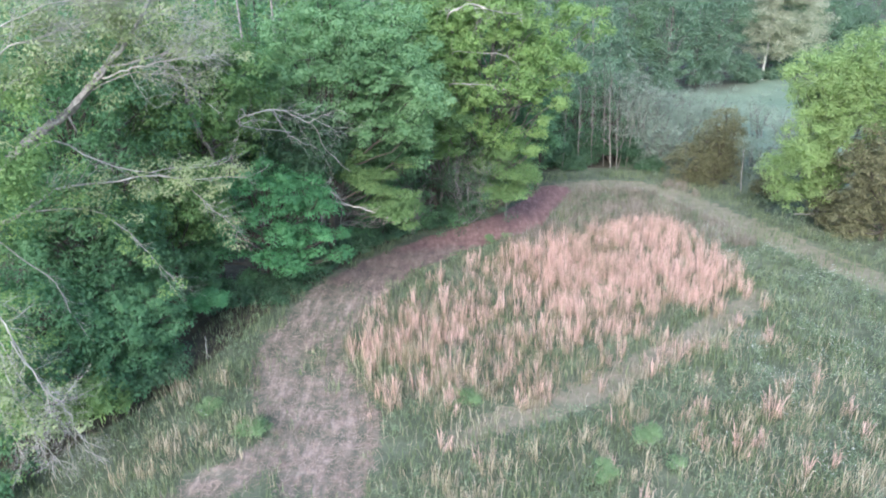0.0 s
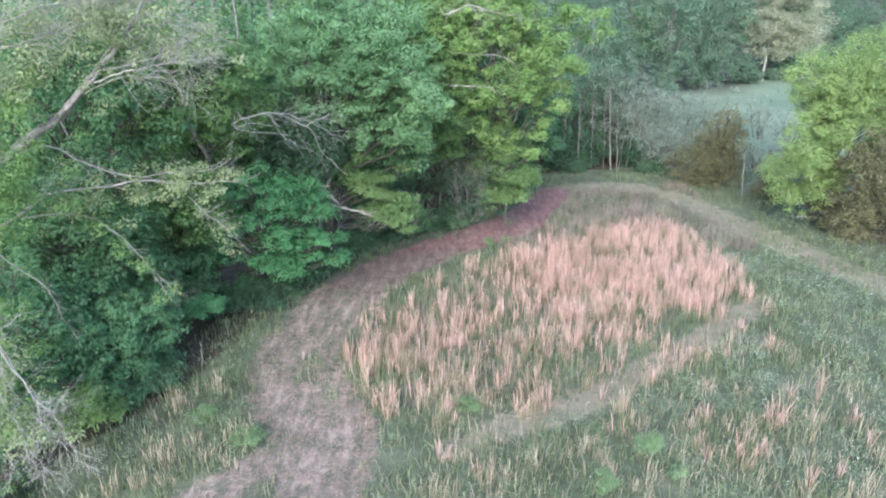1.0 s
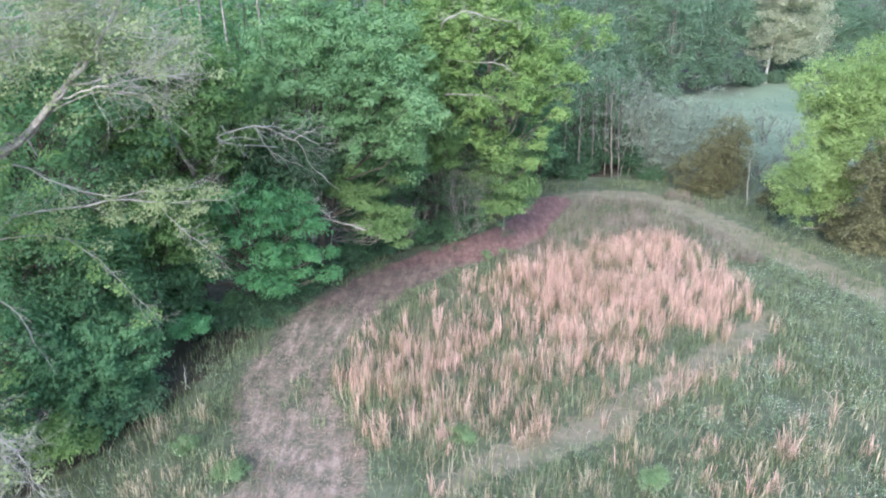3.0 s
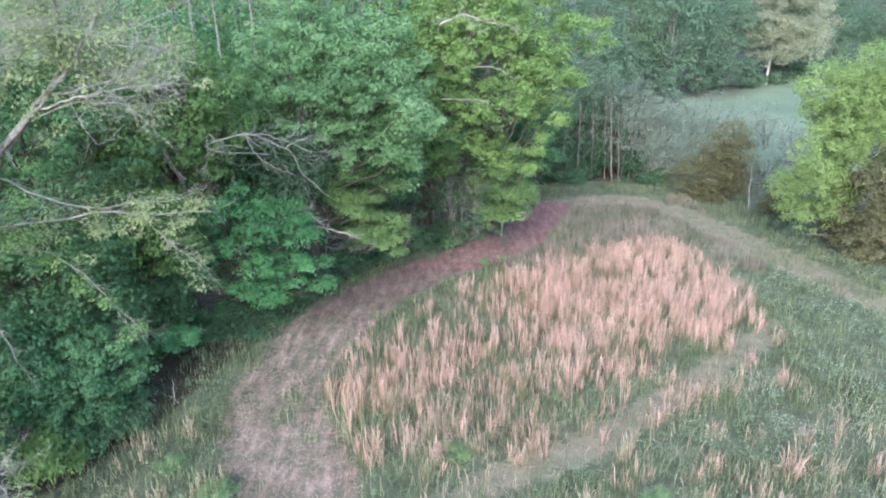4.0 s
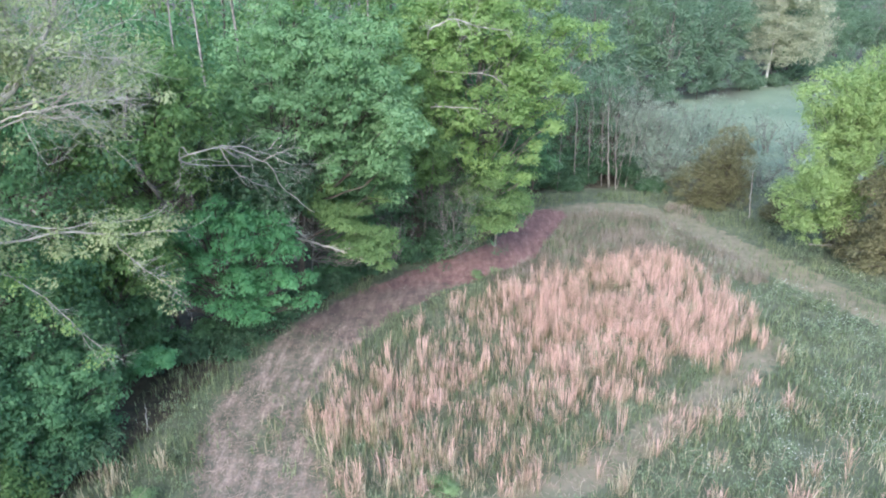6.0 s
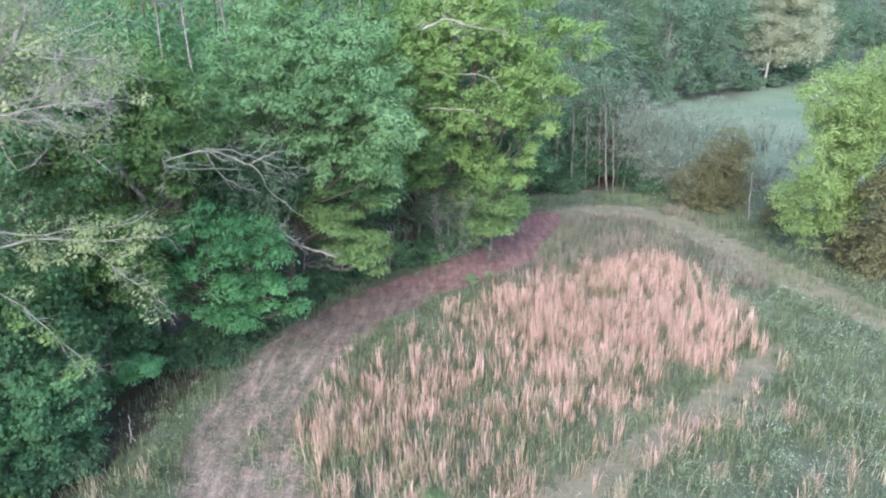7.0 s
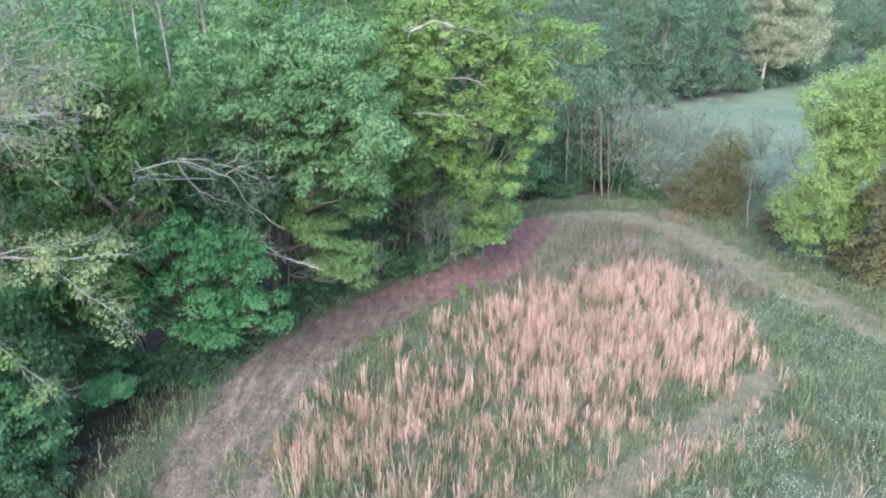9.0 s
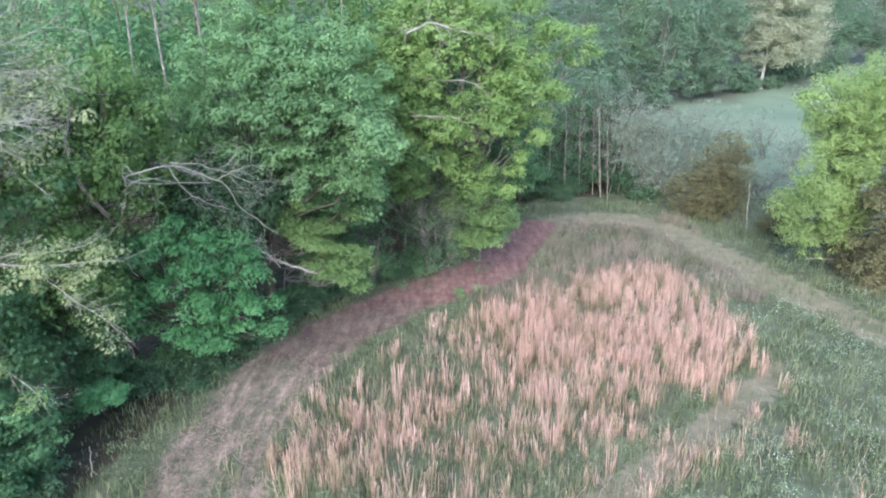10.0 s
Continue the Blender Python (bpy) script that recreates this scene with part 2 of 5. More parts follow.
def build_tree(name, label, base, top, crown, radii, leaf, wood, seed, lobes=14, clumps=26, count=55, size=0.2, clump_r=0.55,
               trunk_r=0.25, lobe_size=0.42, low=-0.7, category="tree", group="", limbs=True, flat=0.6, gap=0.0, fine=3, extra=(), lobe_flat=0.8):
    """A tree at base whose trunk runs up to top (relative), with a crown of lobes round crown (relative), radii its half sizes."""
    rng = np.random.default_rng(seed)
    ob = new(name)
    ob.location = base
    tagged(ob, label, category, group)
    top, crown, radii = np.array(top, float), np.array(crown, float), np.array(radii, float)
    mid = top * 0.5 + np.array([rng.normal() * 0.25, rng.normal() * 0.25, 0])
    line = smooth_line([(0, 0, -0.15), mid * 0.25, mid, top], 12)
    s = np.linspace(0, 1, 12)
    rad = trunk_r * (1 - 0.8 * s) + trunk_r * 0.5 * np.exp(-s * 18)
    wood_parts = [tube(line, rad, 8)]
    d = unit(rng.normal(size=(lobes * 4, 3)))
    d = d[d[:, 2] > low]
    # spread the lobes apart
    pick = [0]
    while len(pick) < min(lobes, len(d)):
        far = np.min(np.linalg.norm(d[:, None] - d[pick][None], axis=2), axis=1)
        pick.append(int(np.argmax(far + rng.random(len(far)) * 0.25)))
    d = d[pick]
    cen = crown + d * radii * rng.uniform(0.5, 0.78, (len(d), 1))
    lob_r = radii.mean() * lobe_size * rng.uniform(0.65, 1.25, len(d))
    for more, size_r, number in extra:
        cen = np.vstack([cen, np.array(more) + unit(rng.normal(size=(number, 3))) * np.array(size_r) * 0.62])
        lob_r = np.concatenate([lob_r, np.mean(size_r) * lobe_size * rng.uniform(0.75, 1.25, number)])
    centres, crad, shade = [], [], []
    for c, r in zip(cen, lob_r):
        m = max(5, int(clumps * (r / (radii.mean() * lobe_size)) ** 2))
        dd = unit(rng.normal(size=(m, 3)) + np.array([0, 0, 0.25]))
        pos = c + dd * r * rng.uniform(0.55, 1.12, (m, 1)) * np.array([1, 1, lobe_flat])
        keep = rng.random(m) >= gap
        pos = pos[keep]
        centres.append(pos)
        shade.append(rng.normal(0.5, 0.16) + rng.normal(0, 0.16, len(pos)))
        crad.append(clump_r * rng.uniform(0.6, 1.35, len(pos)))
        if limbs:
            k = int(np.clip(11 * (0.25 + 0.7 * (c[2] * 0.75) / max(top[2], 1)), 2, 11))
            p, tb = limb(rng, line[k], c, max(rad[k] * 0.5, 0.03), 0.02, 8, -0.04, 0.06)
            wood_parts.append(tb)
            for q in pos[::fine]:
                j = rng.integers(4, 8)
                wood_parts.append(limb(rng, p[j], q, 0.022, 0.007, 5, wob=0.06, sides=3)[1])
    centres, crad, shade = np.concatenate(centres), np.concatenate(crad), np.concatenate(shade)
    floor_z = 0.25
    ok = centres[:, 2] + base[2] > floor_z
    centres, crad, shade = centres[ok], crad[ok], shade[ok]
    v, f, tone = clump_leaves(rng, centres, crad, count, size, flat, shade=shade)
    part("trunk", mesh_of("trunk", *joined(wood_parts), wood), ob)
    part("crown", mesh_of("crown", v, f, leaf, tone), ob)
    return ob


# ---- ground ----
def seg_dist(x, y, pts):
    """Distance to a polyline of (x, y, half width), less the half width there."""
    best = np.full(np.shape(x), 1e9)
    for (ax, ay, aw), (bx, by, bw) in zip(pts, pts[1:]):
        dx, dy = bx - ax, by - ay
        t = np.clip(((x - ax) * dx + (y - ay) * dy) / (dx * dx + dy * dy), 0, 1)
        best = np.minimum(best, np.hypot(x - ax - t * dx, y - ay - t * dy) - (aw + (bw - aw) * t))
    return best


def inside(x, y, poly):
    """True inside a polygon."""
    r = np.zeros(np.shape(x), bool)
    for (ax, ay), (bx, by) in zip(poly, poly[1:] + poly[:1]):
        r ^= ((ay > y) != (by > y)) & (x < (bx - ax) * (y - ay) / (by - ay + 1e-12) + ax)
    return r


def wave(x, y, s, seed=0):
    """Smooth value noise in 0..1 from a few sines."""
    g = np.random.default_rng(seed)
    v = 0
    for k in range(6):
        a, p, m = g.uniform(0, 6.28), g.uniform(0, 6.28), g.uniform(0.6, 2.2)
        v = v + np.sin((x * math.cos(a) + y * math.sin(a)) * m / s + p)
    return np.clip(0.5 + v / 5.0, 0, 1)


def soft(d, w):
    return np.clip(0.5 - d / w, 0, 1)


TRACK = [(-4.6, 8, 1.5), (-4.5, 20, 1.5), (-4.7, 22.8, 2.0), (-4.95, 24.4, 2.15), (-6.1, 26.6, 2.3), (-7.3, 29.2, 2.1), (-7.3, 32.2, 2.0), (-6.0, 37.2, 2.05), (-3.9, 41.3, 2.1),
         (-0.3, 45.4, 1.9), (3.2, 48.2, 2.0), (5.8, 50.4, 2.1), (8.0, 54.5, 1.6), (10.0, 58.6, 1.4)]
RUT = [(-12.5, 15.5, 0.7), (-8.7, 20.2, 0.75), (-6.4, 22.6, 0.9)]
BEND = [(10.0, 58.6, 1.6), (13.5, 60.0, 1.7), (17.5, 59.4, 1.8), (20.2, 56.6, 1.8), (21.7, 52.2, 1.9), (23.4, 48.0, 1.8), (25.2, 43.2, 1.6), (27.2, 38.0, 1.4), (30, 32, 1.2), (33, 20, 1.2)]
PALE = [[(-5.6, 39.5, 0.5), (-7.0, 34.4, 0.5), (-8.1, 30.6, 0.6), (-8.3, 28.2, 0.6), (-6.2, 25.9, 0.9), (-4.9, 23.9, 1.05), (-4.3, 21.7, 1.0), (-4.1, 18.0, 0.9)],
        [(-4.9, 29.4, 0.1), (-4.5, 27.4, 0.2), (-3.6, 25.7, 0.35), (-3.0, 23.8, 0.4), (-3.0, 22.4, 0.4), (-3.3, 20.4, 0.3)],
        [(-10.6, 19.0, 0.22), (-8.4, 21.5, 0.25), (-7.0, 22.9, 0.3)], [(-8.8, 19.0, 0.18), (-7.5, 20.3, 0.2), (-6.1, 22.3, 0.3)]]
STRIP = [(0.4, 22.9, 0.5), (2.8, 24.6, 0.8), (7.1, 26.9, 0.9), (12.1, 31.0, 0.8), (17.5, 35.6, 0.8), (19.5, 37.6, 0.3)]
WEDGE = [(-6.2, 31.8, 0.05), (-6.65, 30.4, 0.3), (-6.45, 28.9, 0.36), (-5.7, 27.7, 0.25), (-5.0, 26.8, 0.05)]
FIELD = [(-4.2, 26.5), (-0.6, 25.6), (3.5, 26.2), (8.7, 28.2), (11.9, 33.4), (16.4, 34.8), (18.5, 38.6), (18.9, 44.0), (17.8, 47.6), (13.6, 49.0),
         (8.2, 46.4), (3.1, 42.8), (-0.9, 39.0), (-4.4, 33.0), (-5.0, 29.3)]
WOOD_EDGE = [(-17.5, 5), (-17.0, 20.2), (-15.0, 24), (-12.4, 27.2), (-11.5, 30.2), (-9.5, 36.0), (-7.2, 40.7), (-4.9, 45.2), (-1.3, 48.6), (2.5, 51.2), (6.2, 57.0),
             (8.0, 62.4), (10.5, 65.5), (16.7, 66.0), (19.0, 69.0), (15, 80), (17, 97), (8, 118), (-160, 170), (-160, 5)]


def track_dist(x, y):
    return np.minimum(seg_dist(x, y, TRACK), seg_dist(x, y, RUT))


def track_at(x, y):
    """Distance outside the track's edge, with the green wedge between its ruts left out."""
    return np.maximum(track_dist(x, y), 0.05 - seg_dist(x, y, WEDGE))


def height(x, y):
    z = 0.25 * (wave(x, y, 14, 3) - 0.5) + 0.08 * (wave(x, y, 2.5, 4) - 0.5)
    z = z - 0.6 * np.clip((-x - 10.5) / 6, 0, 1)
    z = z - 0.06 * soft(track_dist(x, y), 1.2)
    return z + 0.006 * np.clip(np.hypot(x, y) - 170, 0, None)


gx = np.concatenate([[-2500, -1200, -600, -300, -160, -110, -75, -55], np.arange(-42, 46.01, 0.45), [50, 58, 70, 85, 110, 160, 300, 600, 1200, 2500]])
gy = np.concatenate([[-2500, -1200, -600, -300, -150, -80, -40, -20, -8, 0, 6], np.arange(10, 70.01, 0.45), [73, 77, 82, 88, 95, 103, 112, 125, 145, 180, 260, 500, 1000, 2500]])
GX, GY = np.meshgrid(gx, gy)
GZ = height(GX, GY)
idx = np.arange(GX.size).reshape(GX.shape)
ground_faces = np.stack([idx[:-1, :-1], idx[:-1, 1:], idx[1:, 1:], idx[1:, :-1]], axis=-1).reshape(-1, 4)


def ground_material():
    m, n, l, b = material("field_ground", 0.95)

    def layer(name):
        a = n.new("ShaderNodeAttribute")
        a.attribute_name = name
        return a.outputs["Fac"]

    def rough_edge(mask, scale, amount=0.9):
        """The mask, broken up by noise along its edge."""
        k = n.new("ShaderNodeMath")
        k.operation = "MULTIPLY_ADD"
        l.new(tex_noise(n, l, scale, 5.0, 0.65), k.inputs[0])
        k.inputs[1].default_value = amount
        l.new(mask, k.inputs[2])
        r = ramp(n, [(0.38 + amount * 0.5, (0, 0, 0)), (0.62 + amount * 0.5, (1, 1, 1))])
        l.new(k.outputs[0], r.inputs[0])
        return r.outputs[0]

    g = ramp(n, [(0.3, (0.055, 0.066, 0.036)), (0.5, (0.090, 0.105, 0.060)), (0.7, (0.160, 0.160, 0.105))])
    l.new(tex_noise(n, l, 0.6, 6.0, 0.7), g.inputs[0])
    past = ramp(n, [(0.35, (0.124, 0.170, 0.104)), (0.65, (0.176, 0.218, 0.136))])
    l.new(tex_noise(n, l, 0.08, 5.0), past.inputs[0])
    # leaf litter, with the trees' shade put into its dark colour
    shady_litter = ramp(n, [(0.35, (0.030, 0.026, 0.016)), (0.65, (0.085, 0.068, 0.042))])
    l.new(tex_noise(n, l, 2.0, 6.0, 0.7), shady_litter.inputs[0])
    hay = ramp(n, [(0.40, (0.075, 0.080, 0.048)), (0.47, (0.140, 0.118, 0.088)), (0.53, (0.236, 0.180, 0.146)), (0.60, (0.430, 0.330, 0.278))])
    co = n.new("ShaderNodeTexCoord")
    turn = n.new("ShaderNodeMapping")
    turn.inputs["Rotation"].default_value, turn.inputs["Scale"].default_value = (0, 0, radians(14)), (2.4, 0.45, 1.0)
    l.new(co.outputs["Object"], turn.inputs["Vector"])
    streak = n.new("ShaderNodeTexNoise")
    streak.inputs["Scale"].default_value, streak.inputs["Detail"].default_value, streak.inputs["Roughness"].default_value = 1.0, 6.0, 0.7
    l.new(turn.outputs[0], streak.inputs["Vector"])
    both = mixer(n, l, "MIX", 0.45, tex_noise(n, l, 1.0, 12.0, 0.82), streak.outputs["Fac"])
    l.new(both, hay.inputs[0])
    red = ramp(n, [(0.38, (0.078, 0.056, 0.048)), (0.50, (0.152, 0.104, 0.090)), (0.62, (0.268, 0.194, 0.168))])
    l.new(both, red.inputs[0])
    rust = ramp(n, [(0.38, (0.104, 0.060, 0.054)), (0.50, (0.208, 0.112, 0.102)), (0.62, (0.330, 0.200, 0.182))])
    l.new(both, rust.inputs[0])
    tan = ramp(n, [(0.3, (0.130, 0.130, 0.078)), (0.7, (0.265, 0.218, 0.156))])
    l.new(tex_noise(n, l, 1.2, 6.0, 0.7), tan.inputs[0])
    c = mixer(n, l, "MIX", layer("pasture"), g.outputs[0], past.outputs[0])
    c = mixer(n, l, "MIX", layer("wood"), c, shady_litter.outputs[0])
    c = mixer(n, l, "MIX", rough_edge(layer("mown"), 1.8, 1.0), c, tan.outputs[0])
    earth = mixer(n, l, "MIX", rough_edge(layer("red"), 0.9, 0.6), hay.outputs[0], red.outputs[0])
    earth = mixer(n, l, "MIX", rough_edge(layer("ruddy"), 0.9, 0.6), earth, rust.outputs[0])
    chaff = ramp(n, [(0.40, (0.170, 0.124, 0.096)), (0.48, (0.390, 0.274, 0.226)), (0.57, (0.650, 0.488, 0.415))])
    l.new(both, chaff.inputs[0])
    sprout = ramp(n, [(0.45, (0, 0, 0)), (0.62, (0.75, 0.75, 0.75))])
    l.new(tex_noise(n, l, 0.75, 6.0, 0.75), sprout.inputs[0])
    thin = mixer(n, l, "MULTIPLY", 1.0, sprout.outputs[0], layer("grown"))
    earth = mixer(n, l, "MIX", thin, earth, g.outputs[0])
    earth = mixer(n, l, "MIX", rough_edge(layer("pale"), 2.2, 1.5), earth, chaff.outputs[0])
    c = mixer(n, l, "MIX", rough_edge(layer("track"), 1.3), c, earth)
    clay = ramp(n, [(0.35, (0.380, 0.230, 0.185)), (0.65, (0.520, 0.350, 0.290))])
    l.new(tex_noise(n, l, 5.0, 6.0, 0.7), clay.inputs[0])
    c = mixer(n, l, "MIX", rough_edge(layer("bare"), 5.0, 1.3), c, clay.outputs[0])
    l.new(c, b.inputs["Base Color"])
    bump = n.new("ShaderNodeBump")
    bump.inputs["Strength"].default_value, bump.inputs["Distance"].default_value = 0.7, 0.06
    l.new(tex_noise(n, l, 7.0, 6.0, 0.7), bump.inputs["Height"])
    l.new(bump.outputs[0], b.inputs["Normal"])
    return m


gme = mesh_of("ground", np.stack([GX, GY, GZ], axis=-1).reshape(-1, 3), ground_faces, ground_material())
BARE = [(-4.65, 25.3, 0.45), (-4.95, 25.0, 0.35), (-6.9, 26.6, 0.1), (-6.2, 24.2, 0.1), (8.6, 52.3, 0.2), (-4.35, 27.1, 0.1), (-3.75, 26.2, 0.16), (-3.2, 25.0, 0.2), (-2.95, 23.8, 0.18), (-3.1, 22.4, 0.12)]
layers = {
    "bare": np.max([soft(np.hypot(GX - a, GY - b) - r, 1.3) for a, b, r in BARE], axis=0),
    "track": soft(track_at(GX, GY), 1.7),
    "pale": np.max([soft(seg_dist(GX, GY, q), 1.3) for q in PALE], axis=0) * np.clip(1.25 - (GY - 24) / 9, 0.08, 1),
    "grown": np.clip(0.35 + 0.4 * np.abs(seg_dist(GX, GY, TRACK) + 1.0) + 0.35 * (wave(GX, GY, 2.2, 71) - 0.3), 0, 1) * np.clip(1.35 - (GY - 24) / 22, 0.1, 1),
    "ruddy": np.clip((GY - 41) / 8, 0, 1),
    "red": np.clip((GY - 31) / 14, 0, 1),
    "mown": np.maximum(0.8 * soft(seg_dist(GX, GY, BEND), 3.0), 0.85 * soft(seg_dist(GX, GY, STRIP), 2.0)),
    # shade-dark litter colour, out to the verge and behind the far trees
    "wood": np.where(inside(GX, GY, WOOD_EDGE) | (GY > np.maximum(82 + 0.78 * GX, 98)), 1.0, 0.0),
    "pasture": np.clip((GY - 68) / 6, 0, 1),
}
for key, val in layers.items():
    gme.attributes.new(key, "FLOAT", "POINT").data.foreach_set("value", val.astype(np.float32).ravel())
for p in gme.polygons:
    p.use_smooth = True
tagged(new("ground", gme), "grassy field with a curving mown dirt track", "ground", kind="structure")

# ---- dead wood ----
def local(pts, base):
    return np.asarray(pts, float) - np.asarray(base, float)


def bough(rng, pts, r0, r1, n=14, side=None, depth=2, length=0.9, spread=0.6, every=1, reach=1.0):
    """A bare bough along pts with side twigs, as one mesh's arrays."""
    p = smooth_line(pts, n)
    p[1:-1] += rng.normal(size=(n - 2, 3)) * 0.03
    out = [tube(p, np.linspace(r0, r1, n), 6)]
    if depth:
        twigs(rng, p[n // 4:max(n // 4 + 3, int(n * reach))], side or max(r1, 0.013), out, depth, spread, every, length)
    return joined(out)


def add_bough(ob, base, seed, pts, r0, r1, mat=None, name="dead_branch", label="bare pale dead branch", **kw):
    v, f = bough(np.random.default_rng(seed), local(pts, base), r0, r1, **kw)
    return part(name, mesh_of(name, v, f, mat or BARK_DEAD), ob, label)


def sprays(ob, base, seed, pts, leaf, n, spread, count=44, size=0.145, r=0.46, name="leaf_spray", label="thin yellowing leaves"):
    """Loose leaf clumps along a line."""
    rng = np.random.default_rng(seed)
    line = smooth_line(local(pts, base), n)
    c = line + rng.normal(size=line.shape) * spread
    v, f, tone = clump_leaves(rng, c, r * rng.uniform(0.6, 1.3, n), count, size, 0.6)
    return tagged(part(name, mesh_of(name, v, f, leaf, tone), ob, label), kind="stuff")


# ---- the half-dead leaning tree ----
base = (-21.0, 23.5, -0.6)
ob = tagged(new("leaning_tree"), "half-dead leaning tree with pale bare limbs and thin leaves", "tree")
ob.location = base
trunk_line = [(-21.0, 23.5, -0.8), (-20.2, 23.7, 4.0), (-18.6, 23.9, 8.4), (-16.3, 24.4, 11.1), (-14.8, 25.0, 12.4), (-14.0, 25.3, 12.9), (-12.6, 25.0, 14.1), (-11.9, 25.2, 14.9)]
# the split trunk: entwined strands of uneven thickness with broken stubs
g = np.random.default_rng(41)
strands = []
p = smooth_line(local(trunk_line, base), 34)
fat = np.linspace(0.29, 0.115, 34)
for turn, share in ((0.4, 0.62), (2.3, 0.55), (4.2, 0.5)):
    a = turn + np.linspace(0, 3.6, 34)
    off = np.stack([np.cos(a), np.sin(a), np.sin(a) * 0.4], axis=1) * (fat * 0.62)[:, None]
    strands.append(tube(p + off + g.normal(size=p.shape) * 0.022, fat * share * g.uniform(0.75, 1.25, 34), 7))
for k in (15, 18, 21, 24):
    d = unit(g.normal(size=3) + np.array([0.3, -0.6, 0.5]))
    strands.append(limb(g, p[k], p[k] + d * g.uniform(0.45, 0.9), 0.05, 0.02, 5, wob=0.05)[1])
part("trunk", mesh_of("trunk", *joined(strands), BARK_ASH), ob, "split grey-brown leaning trunk")
for k, (pts, r0, r1, kw) in enumerate([
        ([(-11.9, 25.2, 14.9), (-11.1, 25.5, 15.8), (-10.5, 26.0, 16.9), (-10.0, 26.5, 18.4)], 0.098, 0.022, dict(length=2.0, depth=3, spread=0.5)),
        ([(-12.0, 25.2, 14.8), (-11.6, 25.8, 15.8), (-11.8, 26.3, 16.9), (-12.0, 26.8, 18.6)], 0.077, 0.019, dict(length=1.9, depth=3, spread=0.5)),
        ([(-11.9, 25.2, 14.7), (-10.5, 26.2, 15.0), (-9.4, 27.0, 15.5)], 0.056, 0.011, dict(length=1.6, depth=3, spread=0.55)),
        ([(-12.2, 25.0, 14.3), (-10.5, 24.5, 14.8), (-8.8, 24.3, 15.1)], 0.034, 0.010, dict(length=1.6, depth=3, spread=0.55)),
        ([(-12.6, 25.0, 13.9), (-11.4, 25.5, 14.4), (-10.2, 26.0, 14.3), (-9.3, 26.5, 14.0)], 0.034, 0.010, dict(length=1.0, depth=2)),
        ([(-19.0, 23.8, 7.6), (-16.9, 24.6, 8.9), (-16.1, 25.2, 9.3), (-15.3, 25.8, 9.9), (-14.2, 26.6, 9.9), (-12.1, 27.6, 10.0), (-11.0, 28.2, 9.7), (-8.6, 29.0, 9.5)], 0.091, 0.015, dict(n=20, length=1.1, depth=2, spread=0.4)),
        ([(-16.3, 24.5, 11.2), (-14.9, 25.6, 11.9), (-14.0, 26.2, 11.2), (-12.7, 27.0, 10.4), (-11.2, 27.8, 10.2), (-9.4, 28.4, 10.3)], 0.042, 0.013, dict(length=0.9, depth=2, spread=0.4)),
        ([(-11.1, 28.0, 9.7), (-10.2, 28.4, 8.4), (-9.0, 28.8, 6.9)], 0.025, 0.009, dict(length=0.8, depth=2)),
        ([(-16.1, 25.2, 9.2), (-14.7, 27.0, 8.7), (-13.3, 27.5, 7.2), (-12.5, 28.0, 5.5), (-11.7, 28.2, 4.6)], 0.035, 0.009, dict(length=0.8, depth=2)),
        ([(-17.6, 24.8, 8.4), (-16.4, 26.0, 6.0), (-15.9, 26.0, 4.8), (-15.5, 26.0, 3.7)], 0.035, 0.009, dict(length=0.7, depth=2)),
        ([(-19.2, 23.6, 7.0), (-16.0, 20.5, 9.4), (-14.4, 19.8, 7.4), (-14.3, 20.2, 5.7), (-14.0, 20.4, 4.5), (-13.9, 20.2, 3.1), (-14.3, 20.0, 1.9)], 0.034, 0.009, dict(n=18, length=1.0, depth=3, spread=0.45, side=0.011)),
        ([(-14.4, 20.0, 6.4), (-13.8, 20.0, 4.8), (-13.2, 20.0, 3.8), (-12.6, 19.8, 2.3)], 0.024, 0.007, dict(length=0.9, depth=3, spread=0.45, side=0.01)),
        ([(-15.4, 20.6, 6.6), (-14.9, 20.2, 4.4), (-14.2, 19.9, 2.6), (-13.6, 19.8, 1.4)], 0.022, 0.007, dict(length=0.8, depth=3, spread=0.45, side=0.01)),
        ([(-15.8, 21.4, 5.6), (-15.0, 21.0, 4.0), (-14.0, 20.8, 2.6), (-13.1, 20.6, 1.5)], 0.022, 0.007, dict(length=0.8, depth=3, spread=0.45, side=0.01)),
        ([(-16.0, 20.4, 7.4), (-15.6, 20.0, 5.2), (-15.2, 19.9, 3.2), (-14.9, 19.8, 1.8)], 0.022, 0.007, dict(length=0.7, depth=3, spread=0.45, side=0.01)),
        ([(-18.0, 23.9, 9.2), (-16.4, 22.8, 13.0), (-14.6, 23.4, 15.4), (-13.7, 23.8, 15.7), (-12.5, 24.2, 16.2)], 0.056, 0.011, dict(length=1.9, depth=3, spread=0.5)),
        ([(-17.4, 24.1, 10.0), (-15.6, 22.8, 15.2), (-13.6, 23.4, 16.5), (-12.2, 24.0, 17.0)], 0.049, 0.011, dict(length=1.9, depth=3, spread=0.5)),
        ([(-15.8, 23.6, 13.2), (-14.7, 24.0, 14.4), (-14.5, 24.4, 13.5), (-14.0, 25.2, 13.0)], 0.035, 0.015, dict(length=0.7, depth=1))]):
    add_bough(ob, base, 500 + k, pts, r0, r1, name="bough", label="bare pale bough with fine twigs", **kw)
